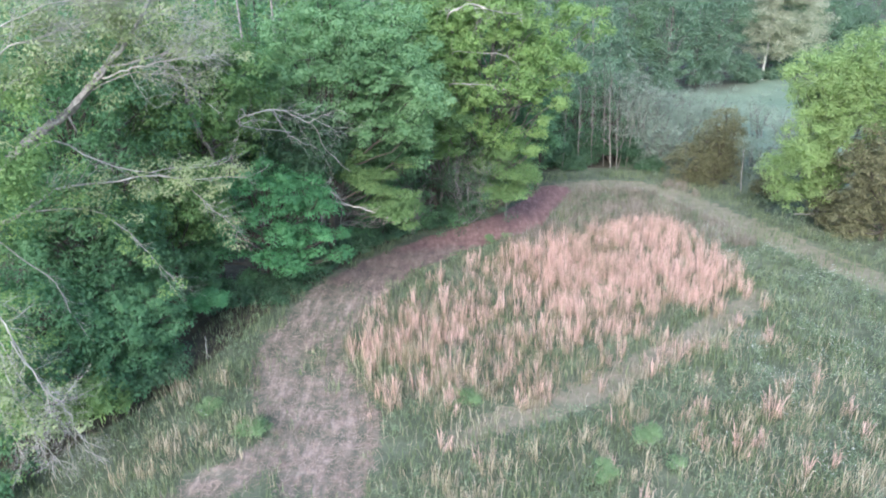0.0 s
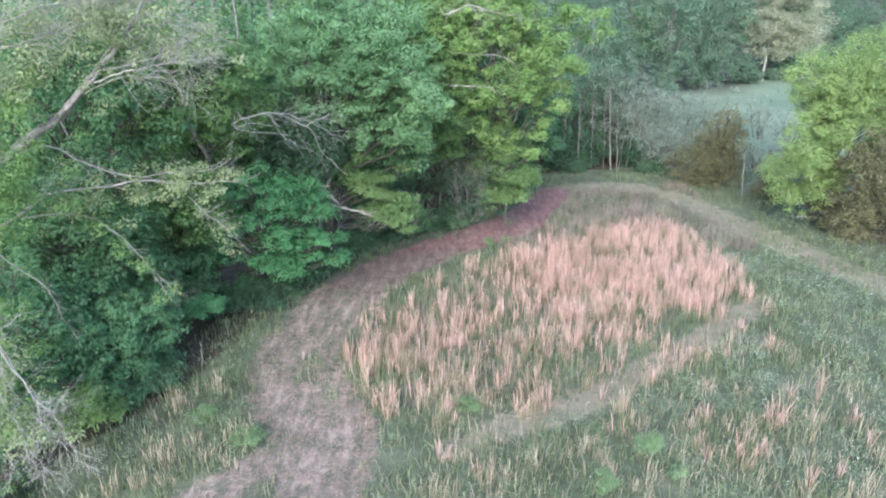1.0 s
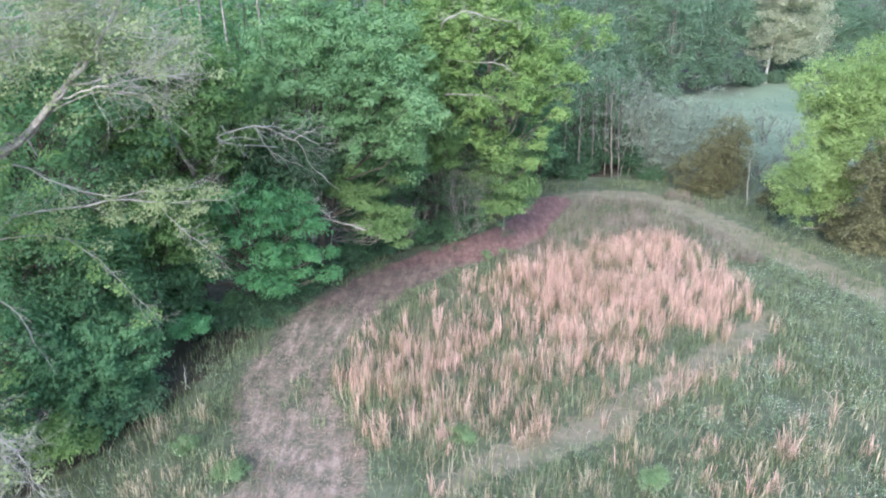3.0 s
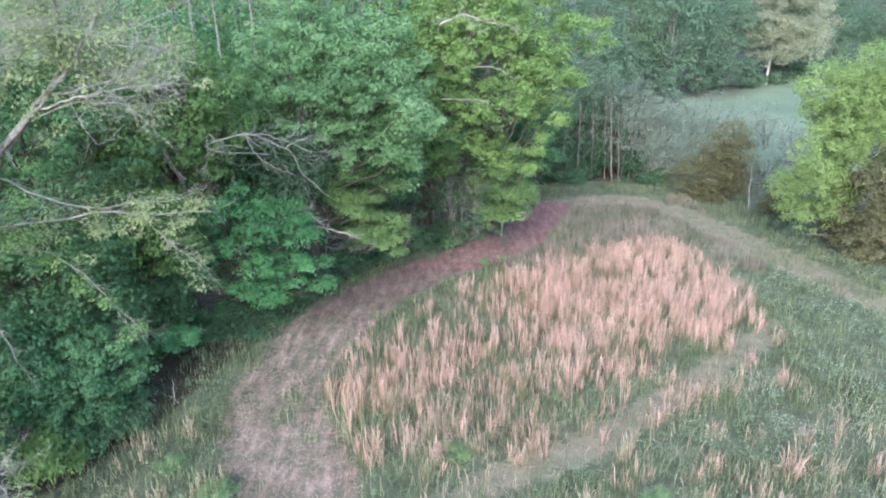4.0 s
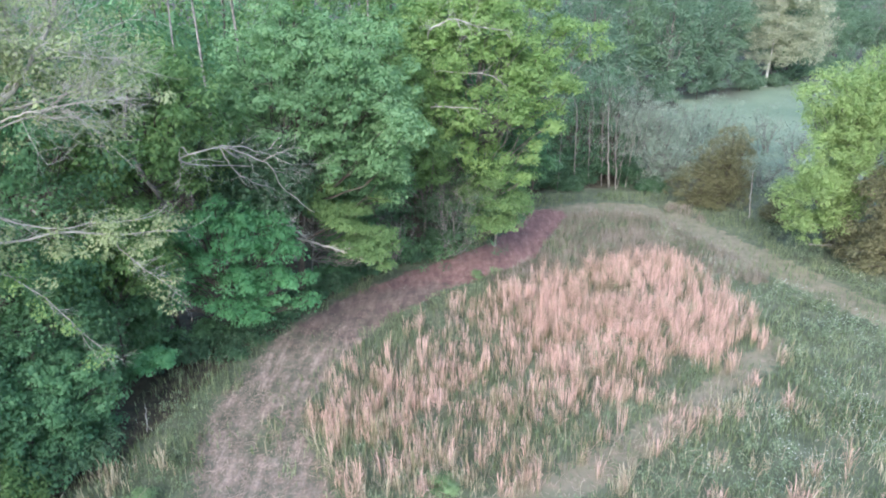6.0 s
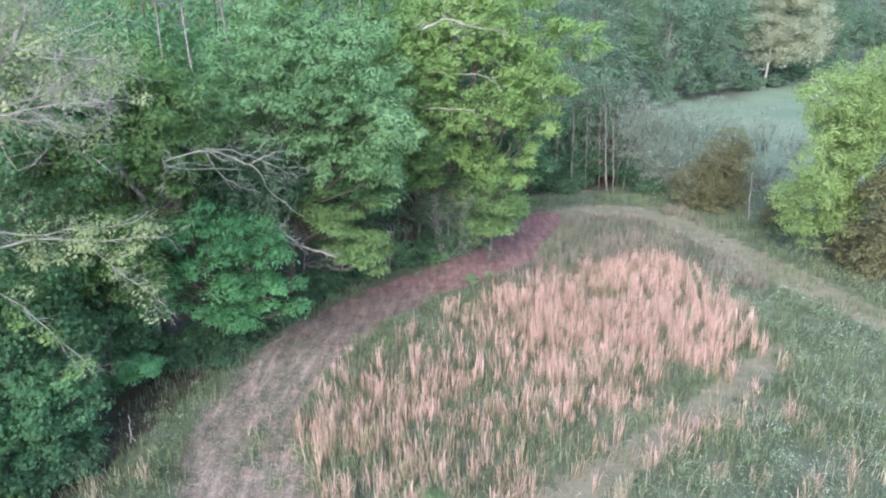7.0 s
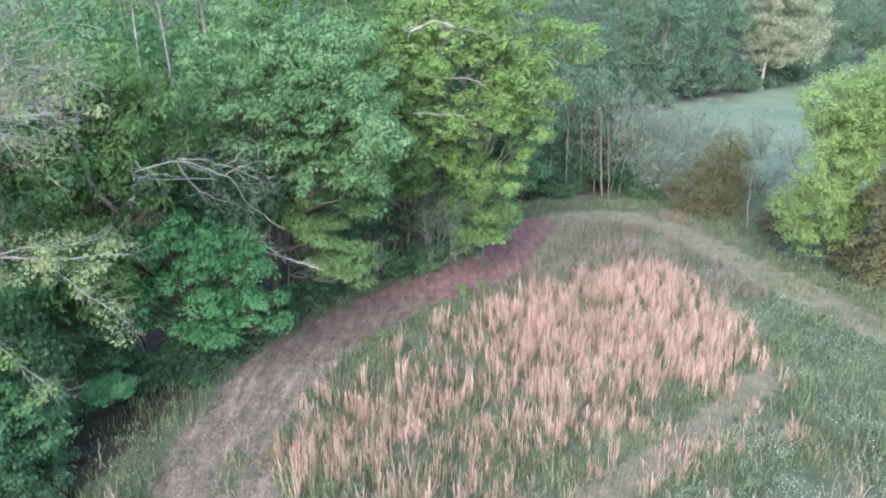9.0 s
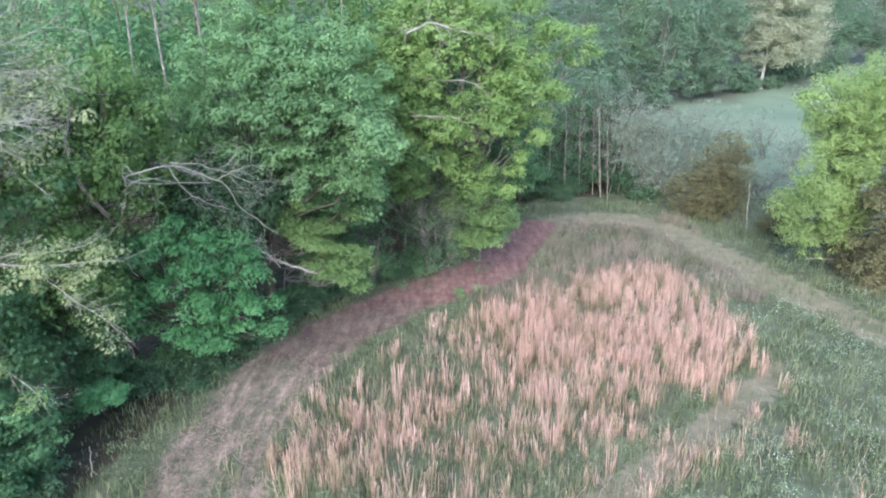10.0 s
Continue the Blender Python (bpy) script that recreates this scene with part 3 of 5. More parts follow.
for k, (pts, n, sp, leaf) in enumerate([
        ([(-18, 24, 13), (-15.5, 24.0, 14.5), (-13.5, 24.5, 16), (-11, 25.5, 17)], 70, 0.9, LEAF_PALE),
        ([(-19, 24, 9), (-16.8, 24.6, 10.5), (-14.5, 25.5, 11.0)], 70, 0.9, LEAF_YELLOW),
        ([(-12.5, 25.5, 16.5), (-11, 25.8, 16), (-9, 26.2, 15.4)], 95, 0.8, LEAF_PALE),
        ([(-16, 24.5, 15.5), (-13, 25.8, 17), (-10, 27, 17.2)], 150, 1.1, LEAF_PALE),
        ([(-15.2, 23.0, 10.6), (-15.0, 23.0, 11.6), (-14.4, 23.2, 12.1)], 34, 0.3, LEAF_OLIVE),
        ([(-16.0, 23.4, 13.2), (-14.9, 23.6, 13.6), (-13.8, 24.2, 13.9)], 26, 0.35, LEAF_YELLOW),
        ([(-18.8, 23.0, 9.2), (-16.8, 23.4, 10.6), (-15.3, 24.0, 11.4)], 70, 0.65, LEAF_OLIVE),
        ([(-16, 25.5, 9.5), (-12, 27.4, 9.8), (-8.8, 28.8, 9.9)], 52, 0.42, LEAF_PALE),
        ([(-11, 28, 9.5), (-10.2, 28.4, 8.3), (-9.2, 28.8, 7.1)], 9, 0.35, LEAF_PALE),
        ([(-14.7, 27, 8.6), (-13.3, 27.5, 7.2), (-11.9, 28.1, 4.9)], 11, 0.35, LEAF_YELLOW),
        ([(-18, 23, 7), (-16.8, 22.5, 4.5), (-15.6, 21, 2.5)], 110, 0.9, LEAF_YELLOW),
        ([(-16.2, 20.5, 7.5), (-14.9, 20.2, 4.6), (-13.8, 20.0, 2.4)], 34, 0.55, LEAF_PALE)]):
    sprays(ob, base, 540 + k, pts, leaf, n, sp, name="foliage")

# ---- trees at the wood's edge ----
B = (-7.5, 42.5, 0)
maple = build_tree("maple_tree", "large green maple with full leafy crown at the wood's edge", B, (1.0, -0.4, 16.4), (1.7, -0.2, 12.2), (6.4, 4.2, 5.3),
                   LEAF_MAPLE, BARK_DARK, 11, lobes=26, clumps=36, count=62, size=0.2, trunk_r=0.32, clump_r=0.5, gap=0.1, extra=[((5.6, -2.0, 10.6), (2.8, 2.2, 3.8), 8), ((-2.5, -1.6, 10.4), (3.0, 2.0, 2.0), 5), ((4.2, -1.8, 14.6), (2.6, 1.8, 2.2), 6)])
add_bough(maple, B, 601, [(-8.6, 38.6, 9.5), (-10.2, 34.2, 10.8), (-9.3, 32.5, 11.6), (-8.1, 32.8, 11.8), (-7.2, 33.2, 11.4), (-6.4, 33.8, 10.7), (-6.1, 34.6, 9.6), (-5.5, 35.4, 8.5), (-5.0, 36.0, 7.9)], 0.036, 0.014, n=26, side=0.010, length=1.2, depth=3, spread=0.65, reach=0.85, every=3)
for k, (pts, r0, r1, ln) in enumerate([([(-8.1, 32.8, 11.8), (-7.8, 33.2, 10.8), (-7.1, 33.6, 10.1), (-6.4, 34.2, 9.6)], 0.026, 0.01, 1.0), ([(-6.6, 33.6, 11.0), (-5.9, 33.4, 11.4), (-5.1, 33.2, 11.7)], 0.022, 0.009, 0.9), ([(-9.30, 32.50, 11.58), (-9.54, 32.40, 11.89), (-9.71, 32.40, 11.52), (-9.53, 32.50, 11.20), (-8.89, 32.70, 11.35), (-8.11, 33.00, 11.15)], 0.026, 0.013, 0.5), ([(-9.7, 32.5, 11.3), (-9.9, 32.8, 10.7), (-10.3, 33.2, 9.9)], 0.018, 0.009, 0.6)]):
    add_bough(maple, B, 605 + k, pts, r0, r1, n=16, side=0.009, length=ln, depth=2, spread=0.65, every=2)
add_bough(maple, B, 602, [(-8.8, 37.5, 10.2), (-8.6, 34.4, 11.5), (-7.4, 34.8, 11.3), (-5.8, 35.4, 10.4)], 0.035, 0.012, side=0.013, length=1.2, depth=3, spread=0.6, every=3)
add_bough(maple, B, 603, [(-8.6, 41.5, 6.0), (-8.0, 39.0, 6.5), (-6.9, 39.2, 6.0), (-6.1, 39.4, 5.1)], 0.09, 0.03, length=0.6, depth=2)
add_bough(maple, B, 604, [(-7.2, 41.8, 4.4), (-5.0, 40.0, 4.5), (-4.0, 40.0, 4.1), (-3.2, 40.0, 3.7)], 0.07, 0.02, length=0.5, depth=2)
B = (3.0, 52.5, 0)
tulip = build_tree("tulip_tree", "tall yellow-green tree beside the bend of the track", B, (1.0, -1.5, 19), (0.6, -3.0, 13.4), (5.8, 4.6, 7.0),
                   LEAF_YELLOW, BARK_GREY, 12, lobes=22, clumps=34, count=56, size=0.21, trunk_r=0.3, gap=0.1, clump_r=0.48, lobe_size=0.3,
                   extra=[((6.4, -3.6, 14.6), (2.6, 2.0, 2.2), 6), ((6.2, -3.8, 11.4), (2.0, 1.6, 1.6), 5), ((3.8, -4.0, 13.0), (2.2, 1.6, 1.8), 5), ((4.4, -4.2, 9.0), (1.8, 1.4, 1.3), 4), ((1.2, -4.2, 15.2), (2.2, 1.6, 1.8), 4), ((2.6, -4.0, 6.8), (2.2, 1.6, 1.7), 6), ((0.8, -4.2, 8.2), (2.2, 1.5, 1.6), 5), ((2.4, -4.6, 10.4), (1.8, 1.4, 1.3), 4)])
add_bough(tulip, B, 611, [(3.5, 51.8, 13.5), (0.6, 49.6, 14.2), (0.4, 47.2, 15.4), (1.2, 46.8, 15.9), (2.1, 46.5, 16.1), (3.2, 46.4, 15.7), (4.6, 46.3, 15.5)], 0.09, 0.03, n=18, length=1.0, depth=3, every=2, side=0.02)
add_bough(tulip, B, 614, [(2.1, 46.5, 16.1), (2.3, 46.6, 15.2), (2.1, 46.9, 14.3)], 0.03, 0.012, n=8, length=0.6, depth=2)
add_bough(tulip, B, 612, [(3.3, 52.0, 11.6), (1.2, 49.5, 12.2), (0.7, 47.2, 13.1), (2.0, 46.6, 13.1), (3.2, 46.2, 13.1), (4.0, 46.0, 13.0), (4.8, 45.9, 12.5)], 0.07, 0.018, n=16, length=0.6, depth=2, every=2)
add_bough(tulip, B, 613, [(3.2, 52.0, 9.0), (1.0, 49.5, 10.0), (0.5, 47.0, 11.0), (1.8, 46.3, 11.1), (3.0, 45.9, 11.1), (3.8, 45.7, 10.8)], 0.07, 0.018, n=16, length=0.6, depth=2, every=2)
build_tree("understory_tree", "yellow-green young tree drooping over the red track", (5.0, 51.8, 0), (0.2, -0.8, 6.5), (-0.3, -2.6, 4.6), (2.5, 1.8, 3.4),
           LEAF_LIME, BARK_GREY, 21, lobes=14, clumps=24, count=50, size=0.2, trunk_r=0.1, gap=0.25, lobe_flat=0.55, flat=0.45)
build_tree("understory_tree", "dull green young tree in the wood's edge", (-0.6, 50.8, 0), (0.3, -1.0, 10.0), (0.0, -1.2, 9.0), (3.0, 2.2, 2.4),
           LEAF_MAPLE, BARK_DARK, 22, lobes=14, clumps=28, count=46, size=0.23, trunk_r=0.1)
build_tree("understory_tree", "low blue-green tree leaning over the dirt track", (-11.0, 39.0, -0.1), (0.6, -1.5, 6.8), (0.2, -1.0, 4.8), (4.8, 2.8, 4.0),
           LEAF_TEAL, BARK_DARK, 13, lobes=30, clumps=26, count=48, size=0.185, trunk_r=0.12, low=-0.9, clump_r=0.42, lobe_size=0.3, gap=0.1, lobe_flat=0.6,
           extra=[((-4.4, -1.4, 3.8), (2.2, 1.4, 2.4), 8), ((-4.0, -1.2, 6.0), (2.0, 1.3, 1.5), 5), ((2.6, -1.9, 2.8), (1.6, 1.2, 1.5), 5), ((-2.8, -1.6, 6.4), (1.8, 1.2, 1.3), 5), ((0.4, -2.0, 7.6), (1.8, 1.2, 1.1), 4), ((4.4, -1.7, 3.3), (1.5, 1.1, 1.7), 6)])
build_tree("understory_tree", "small light-green tree overhanging the track", (-7.4, 45.4, 0), (0.8, -1.4, 7.5), (4.0, -4.3, 4.4), (1.7, 1.4, 1.3),
           LEAF_LIME, BARK_GREY, 14, lobes=11, clumps=18, count=44, size=0.19, trunk_r=0.09, gap=0.3, clump_r=0.42, lobe_flat=0.55, flat=0.5, lobe_size=0.42,
           extra=[((2.5, -3.8, 6.9), (1.9, 1.2, 1.3), 7), ((4.9, -4.6, 3.6), (1.0, 0.9, 0.7), 4), ((3.3, -4.0, 5.6), (1.4, 1.1, 0.9), 5), ((4.5, -3.8, 6.7), (1.2, 1.0, 0.7), 3)])
build_tree("understory_tree", "green young tree below the maple", (-7.0, 45.5, 0), (0.2, -0.5, 10), (0.5, -1.5, 7.2), (4.0, 2.6, 3.6),
           LEAF_DEEP, BARK_DARK, 23, lobes=14, clumps=28, count=44, size=0.23, trunk_r=0.1)
B = (-13.5, 38.5, -0.5)
edge_tree = build_tree("wood_edge_tree", "mid-green tree with thin trunk in the wood's edge", B, (0.5, -0.8, 15), (0.4, -1.0, 11.6), (5.0, 4.4, 5.0),
                       LEAF_OLIVE, BARK_DARK, 15, lobes=20, clumps=32, count=46, size=0.23, trunk_r=0.2)
add_bough(edge_tree, B, 621, [(-13.0, 36.0, 13.6), (-13.0, 35.0, 11.8), (-12.4, 35.0, 9.9), (-12.6, 37.0, 8.0)], 0.08, 0.1, mat=BARK_GREY, name="limb", label="bare grey limb", length=0.6, depth=1, every=3)
build_tree("wood_edge_tree", "tall deep-green tree standing in the wood", (-19.0, 34.0, -0.6), (0.5, 0, 17), (0.8, -0.5, 12.5), (5.5, 5.0, 6.5),
           LEAF_DEEP, BARK_DARK, 16, lobes=20, clumps=28, count=38, size=0.23, trunk_r=0.25)
build_tree("understory_tree", "mid-green young tree with drooping boughs", (-18.0, 32.0, -0.6), (0.3, -0.5, 9), (0.6, -0.8, 6.6), (4.4, 3.0, 4.0),
           LEAF_DEEP, BARK_DARK, 24, lobes=16, clumps=30, count=46, size=0.21, trunk_r=0.12)
build_tree("understory_tree", "yellowish green young tree at the wood's edge", (-14.8, 34.5, -0.6), (0.3, -0.5, 9), (0.4, -0.8, 7.0), (3.4, 2.6, 3.4),
           LEAF_OLIVE, BARK_DARK, 25, lobes=13, clumps=26, count=40, size=0.21, trunk_r=0.1, gap=0.15)
build_tree("shrub", "dense blue-green bush at the wood's edge", (-15.7, 28.8, -0.6), (0.2, -0.2, 4.8), (0.4, -0.3, 3.0), (3.3, 2.6, 3.1),
           LEAF_BLUE, BARK_DARK, 17, lobes=26, clumps=24, count=50, size=0.165, trunk_r=0.07, category="bush", low=-1.0, clump_r=0.36, lobe_size=0.32, gap=0.1, lobe_flat=0.65)
build_tree("shrub", "light-green bush beside tall dry grass", (-15.2, 24.8, -0.6), (0.1, 0, 2.0), (0.2, 0, 1.3), (1.4, 1.2, 1.4),
           LEAF_YELLOW, BARK_DARK, 18, lobes=9, clumps=18, count=40, size=0.16, trunk_r=0.04, category="bush", clump_r=0.4, low=-1.0)
build_tree("shrub", "dark green bush under the trees", (-18.0, 27.0, -0.6), (0.1, 0, 5.5), (0.2, 0, 3.8), (2.9, 2.4, 3.4),
           LEAF_BLUE, BARK_DARK, 19, lobes=14, clumps=24, count=36, size=0.19, trunk_r=0.06, category="bush", low=-1.0)
build_tree("shrub", "mixed green bush at the wood's edge", (-18.0, 22.5, -0.6), (0.1, 0, 4.0), (0.2, 0, 2.6), (2.6, 2.4, 2.6),
           LEAF_DEEP, BARK_DARK, 26, lobes=14, clumps=24, count=36, size=0.19, trunk_r=0.06, category="bush", low=-1.0)
build_tree("wood_edge_tree", "tall green tree deep in the wood", (-25.0, 30.0, -0.6), (0.5, 0, 16), (0.8, -0.5, 10.5), (5.5, 5.0, 7.0),
           LEAF_DEEP, BARK_DARK, 20, lobes=16, clumps=22, count=28, size=0.26, trunk_r=0.25)
build_tree("understory_tree", "dull green young tree behind the track", (-5.0, 47.4, 0), (0.2, -0.5, 6), (0.0, -0.6, 4.0), (2.1, 1.7, 3.2),
           LEAF_DEEP, BARK_DARK, 27, lobes=14, clumps=24, count=44, size=0.22, trunk_r=0.08, low=-0.95)
build_tree("wood_edge_tree", "olive-green tree behind the maple and the tulip tree", (-1.5, 52.0, 0), (0.2, -0.5, 17), (0.3, -1.0, 12.0), (4.0, 3.4, 6.5),
           LEAF_OLIVE, BARK_GREY, 28, lobes=18, clumps=26, count=40, size=0.25, trunk_r=0.2)
build_tree("understory_tree", "grey-green young tree by the red track", (2.2, 53.5, 0), (0.2, -0.5, 9), (0.2, -1.0, 5.8), (3.4, 2.2, 4.4),
           LEAF_MAPLE, BARK_DARK, 29, lobes=16, clumps=24, count=40, size=0.24, trunk_r=0.1, low=-0.95)
build_tree("understory_tree", "green young tree at the end of the track", (8.2, 58.5, 0), (0.2, -0.5, 9), (-0.8, 0.5, 6.0), (2.8, 2.4, 4.6),
           LEAF_DEEP, BARK_DARK, 30, lobes=14, clumps=24, count=40, size=0.24, trunk_r=0.1, low=-0.95)
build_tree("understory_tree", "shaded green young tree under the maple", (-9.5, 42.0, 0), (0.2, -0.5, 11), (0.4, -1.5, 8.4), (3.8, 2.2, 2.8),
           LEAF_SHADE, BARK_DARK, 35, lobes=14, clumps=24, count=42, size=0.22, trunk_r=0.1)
build_tree("understory_tree", "shaded young tree in the wood's hollow", (-15.5, 36.0, -0.6), (0.2, -0.5, 6), (0.4, -0.2, 3.6), (3.0, 2.0, 3.0),
           LEAF_DEEP, BARK_DARK, 36, lobes=12, clumps=22, count=40, size=0.22, trunk_r=0.08, low=-0.95)
build_tree("wood_edge_tree", "olive-green tree between the maple and the tulip tree", (-0.2, 50.8, 0), (0.2, -0.5, 14), (0.3, -2.2, 10.5), (3.2, 2.2, 4.8),
           LEAF_OLIVE, BARK_GREY, 37, lobes=16, clumps=24, count=44, size=0.22, trunk_r=0.14,
           extra=[((0.2, -2.4, 7.4), (2.6, 1.4, 1.9), 8), ((-1.8, -3.2, 6.4), (1.6, 1.2, 1.4), 5)])
build_tree("understory_tree", "deep-green young tree below the maple's boughs", (-4.4, 47.0, 0), (0.2, -0.5, 10), (1.1, -4.4, 8.2), (2.7, 1.8, 2.4),
           LEAF_DEEP, BARK_DARK, 38, lobes=12, clumps=22, count=42, size=0.2, trunk_r=0.08, gap=0.15)
# low undergrowth along the wood's edge
rng = np.random.default_rng(31)
SKIRT = [(-9.9, 36.0), (-9.2, 37.6), (-8.4, 39.2), (-7.6, 40.8), (-6.7, 42.4), (-5.8, 44.0), (-4.8, 45.6), (-3.6, 46.9), (-2.4, 48.0), (-0.9, 48.9), (1.2, 49.9), (-0.4, 49.2), (-1.6, 48.9), (-16.2, 21.4), (-14.4, 26.0), (-13.3, 27.7), (-13.6, 29.6), (-9.6, 38.8), (-6.0, 46.0), (-2.6, 49.0), (-16.6, 19.5), (-10.6, 37.2), (-8.6, 40.6), (-7.4, 42.6), (-6.6, 44.8), (-5.4, 47.2), (-3.6, 48.8), (-1.6, 50.2), (0.4, 51.2), (2.4, 52.6), (4.6, 55.4), (6.4, 58.6), (7.6, 61.6), (-13.4, 35.0), (-14.6, 33.4), (-12.0, 35.9), (-13.6, 36.6), (-15.6, 32.4), (-11.6, 37.4)]
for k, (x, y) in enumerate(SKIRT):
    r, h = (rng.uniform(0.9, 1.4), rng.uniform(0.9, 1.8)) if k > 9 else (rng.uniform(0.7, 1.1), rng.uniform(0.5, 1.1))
    # bushes with LEAF_SHADE carry the wood edge's shade in their leaf colour
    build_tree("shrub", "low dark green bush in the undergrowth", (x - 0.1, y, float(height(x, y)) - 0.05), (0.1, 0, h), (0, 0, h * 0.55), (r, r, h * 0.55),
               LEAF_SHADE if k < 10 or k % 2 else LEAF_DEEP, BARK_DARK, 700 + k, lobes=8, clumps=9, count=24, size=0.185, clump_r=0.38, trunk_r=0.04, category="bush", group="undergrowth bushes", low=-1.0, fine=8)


def bare_bush(label, base, h, spread, seed, stems=8, leaf=None, leaves=0, wood=None, depth=3, group="", name="bare_shrub", thick=0.06):
    """A many-stemmed shrub of bare twigs, with few leaves or none."""
    rng = np.random.default_rng(seed)
    ob = tagged(new(name), label, "bush", group)
    ob.location = base
    out, tips = [], []
    for _ in range(stems):
        a = rng.normal(size=3) * 0.2 * np.array([1, 1, 0])
        b = a + np.array([rng.normal() * spread * 0.6, rng.normal() * spread * 0.6, h * rng.uniform(0.6, 1.05)])
        p, tb = limb(rng, a, b, thick, thick / 3, 7, wob=0.05 + (0.06 - thick), sides=5)
        out.append(tb)
        twigs(rng, p[1:], thick / 2, out, depth, 0.7, 1, h * 0.22, 1 if thick > 0.05 else 2)
        tips.append(p[3:])
    part("trunk", mesh_of("trunk", *joined(out), wood or BARK_GREY), ob)
    if leaves:
        tips = np.concatenate(tips)
        c = tips[rng.integers(0, len(tips), leaves)] + rng.normal(size=(leaves, 3)) * spread * 0.45
        c[:, 2] = np.clip(c[:, 2], 0.3, None)
        v, f, tone = clump_leaves(rng, c, rng.uniform(0.25, 0.6, leaves), 26, 0.17, 0.7)
        part("crown", mesh_of("crown", v, f, leaf, tone), ob)
    return ob


bare_bush("grey leafless tangle of twigs beside the track", (1.5, 49.6, 0), 6.2, 2.9, 801, 10, LEAF_SHADE, 110, BARK_TWIG, thick=0.026)
bare_bush("dark half-bare shrub behind the grey twigs", (-0.8, 50.6, 0), 4.6, 2.2, 803, 9, LEAF_SHADE, 150, BARK_DARK)
bare_bush("grey half-bare shrub in the wood's edge", (-2.2, 47.8, 0), 3.6, 1.5, 802, 8, LEAF_DEEP, 40)

# ---- the field's far right edge ----
build_tree("broadleaf_tree", "bright green rounded tree in full leaf", (29.0, 50.5, 0), (0.9, -0.5, 12), (1.5, -1.2, 9.0), (5.6, 4.0, 5.3),
           LEAF_BRIGHT, BARK_GREY, 31, lobes=40, clumps=34, count=58, size=0.165, clump_r=0.44, lobe_size=0.34, fine=12, flat=0.85, lobe_flat=0.95, trunk_r=0.25, low=-0.5, extra=[((-2.9, -1.6, 11.2), (2.3, 2.0, 2.3), 10), ((-3.4, -2.0, 4.6), (3.2, 2.4, 3.2), 11), ((-2.3, -2.2, 7.0), (2.6, 2.2, 2.6), 10), ((-1.8, -2.6, 4.4), (2.0, 1.6, 2.4), 8), ((-2.8, -1.8, 6.0), (2.2, 1.8, 2.2), 9), ((0.2, -1.8, 5.4), (2.6, 1.6, 2.6), 10), ((0.2, -2.6, 7.6), (2.4, 1.6, 2.2), 9), ((2.6, -2.4, 4.6), (2.4, 1.6, 2.4), 9)])
build_tree("cedar", "olive-brown cedar beside the bright green tree", (31.2, 45.4, 0), (0.1, 0, 9.5), (0.4, 0, 4.8), (4.6, 2.4, 5.0),
           LEAF_CEDAR, BARK_DARK, 32, lobes=34, clumps=22, count=30, size=0.17, trunk_r=0.15, clump_r=0.36, low=-1.0, flat=0.9, lobe_size=0.34,
           extra=[((-2.9, -0.2, 2.2), (1.8, 1.3, 2.2), 8), ((-1.8, -0.2, 5.4), (1.6, 1.2, 2.4), 8)])
build_tree("cedar", "small olive-brown cedar at the field's edge", (25.0, 60.3, 0), (0.1, 0, 6.8), (0, 0, 3.9), (2.4, 1.8, 3.2),
           LEAF_CEDAR, BARK_DARK, 33, lobes=26, clumps=20, count=34, size=0.15, trunk_r=0.1, clump_r=0.3, low=-1.0, flat=0.9, lobe_size=0.46,
           extra=[((-0.2, -0.4, 1.5), (2.7, 1.7, 1.9), 16), ((-2.6, 0.4, 2.2), (2.0, 1.4, 2.5), 14)])
for k, (x, y, r, h) in enumerate([(28.4, 48.6, 1.8, 3.6), (29.4, 46.2, 1.7, 3.0), (33.6, 44.4, 1.6, 1.9), (37, 43, 1.8, 2.4), (27.6, 55.5, 1.6, 2.4), (40.5, 44, 3, 5), (38, 50, 4, 8)]):
    build_tree("brush", "brown tangled brush at the field's edge", (x, y, 0), (0.1, 0, h), (0, 0, h * 0.5), (r, r, h * 0.55), LEAF_CEDAR, BARK_DARK, 720 + k, lobes=9,
               clumps=15, count=34, size=0.17, clump_r=0.4, trunk_r=0.05, category="bush", group="brush along the edge", low=-1.0)
rng = np.random.default_rng(9)
pole = new("dead_pole", mesh_of("dead_pole", *limb(rng, (26.1, 57.3, -0.1), (25.8, 57.3, 4.1), 0.05, 0.022, 12, wob=0.035, sides=7)[1], BARK_DEAD))
tagged(pole, "slender pale dead sapling standing alone", "dead tree")
log = new("fallen_branch", mesh_of("fallen_branch", *bough(rng, [(27.0, 49.6, 0.75), (28.6, 48.9, 0.9), (30.4, 48.2, 0.8)], 0.06, 0.02, length=0.5), BARK_DEAD))
tagged(log, "pale fallen branch caught in the brush", "branch")
post = new("dead_sapling", mesh_of("dead_sapling", *joined([bough(rng, [(-11.78, 29.6, -0.45), (-11.88, 29.9, 0.2), (-11.98, 30.25, 1.0)], 0.035, 0.01, depth=0),
                                                          bough(rng, [(-11.86, 29.85, 0.12), (-11.7, 29.8, 0.0), (-11.6, 29.75, -0.3)], 0.02, 0.01, depth=0)]), BARK_DEAD))
tagged(post, "thin grey dead stem at the wood's edge", "dead tree")

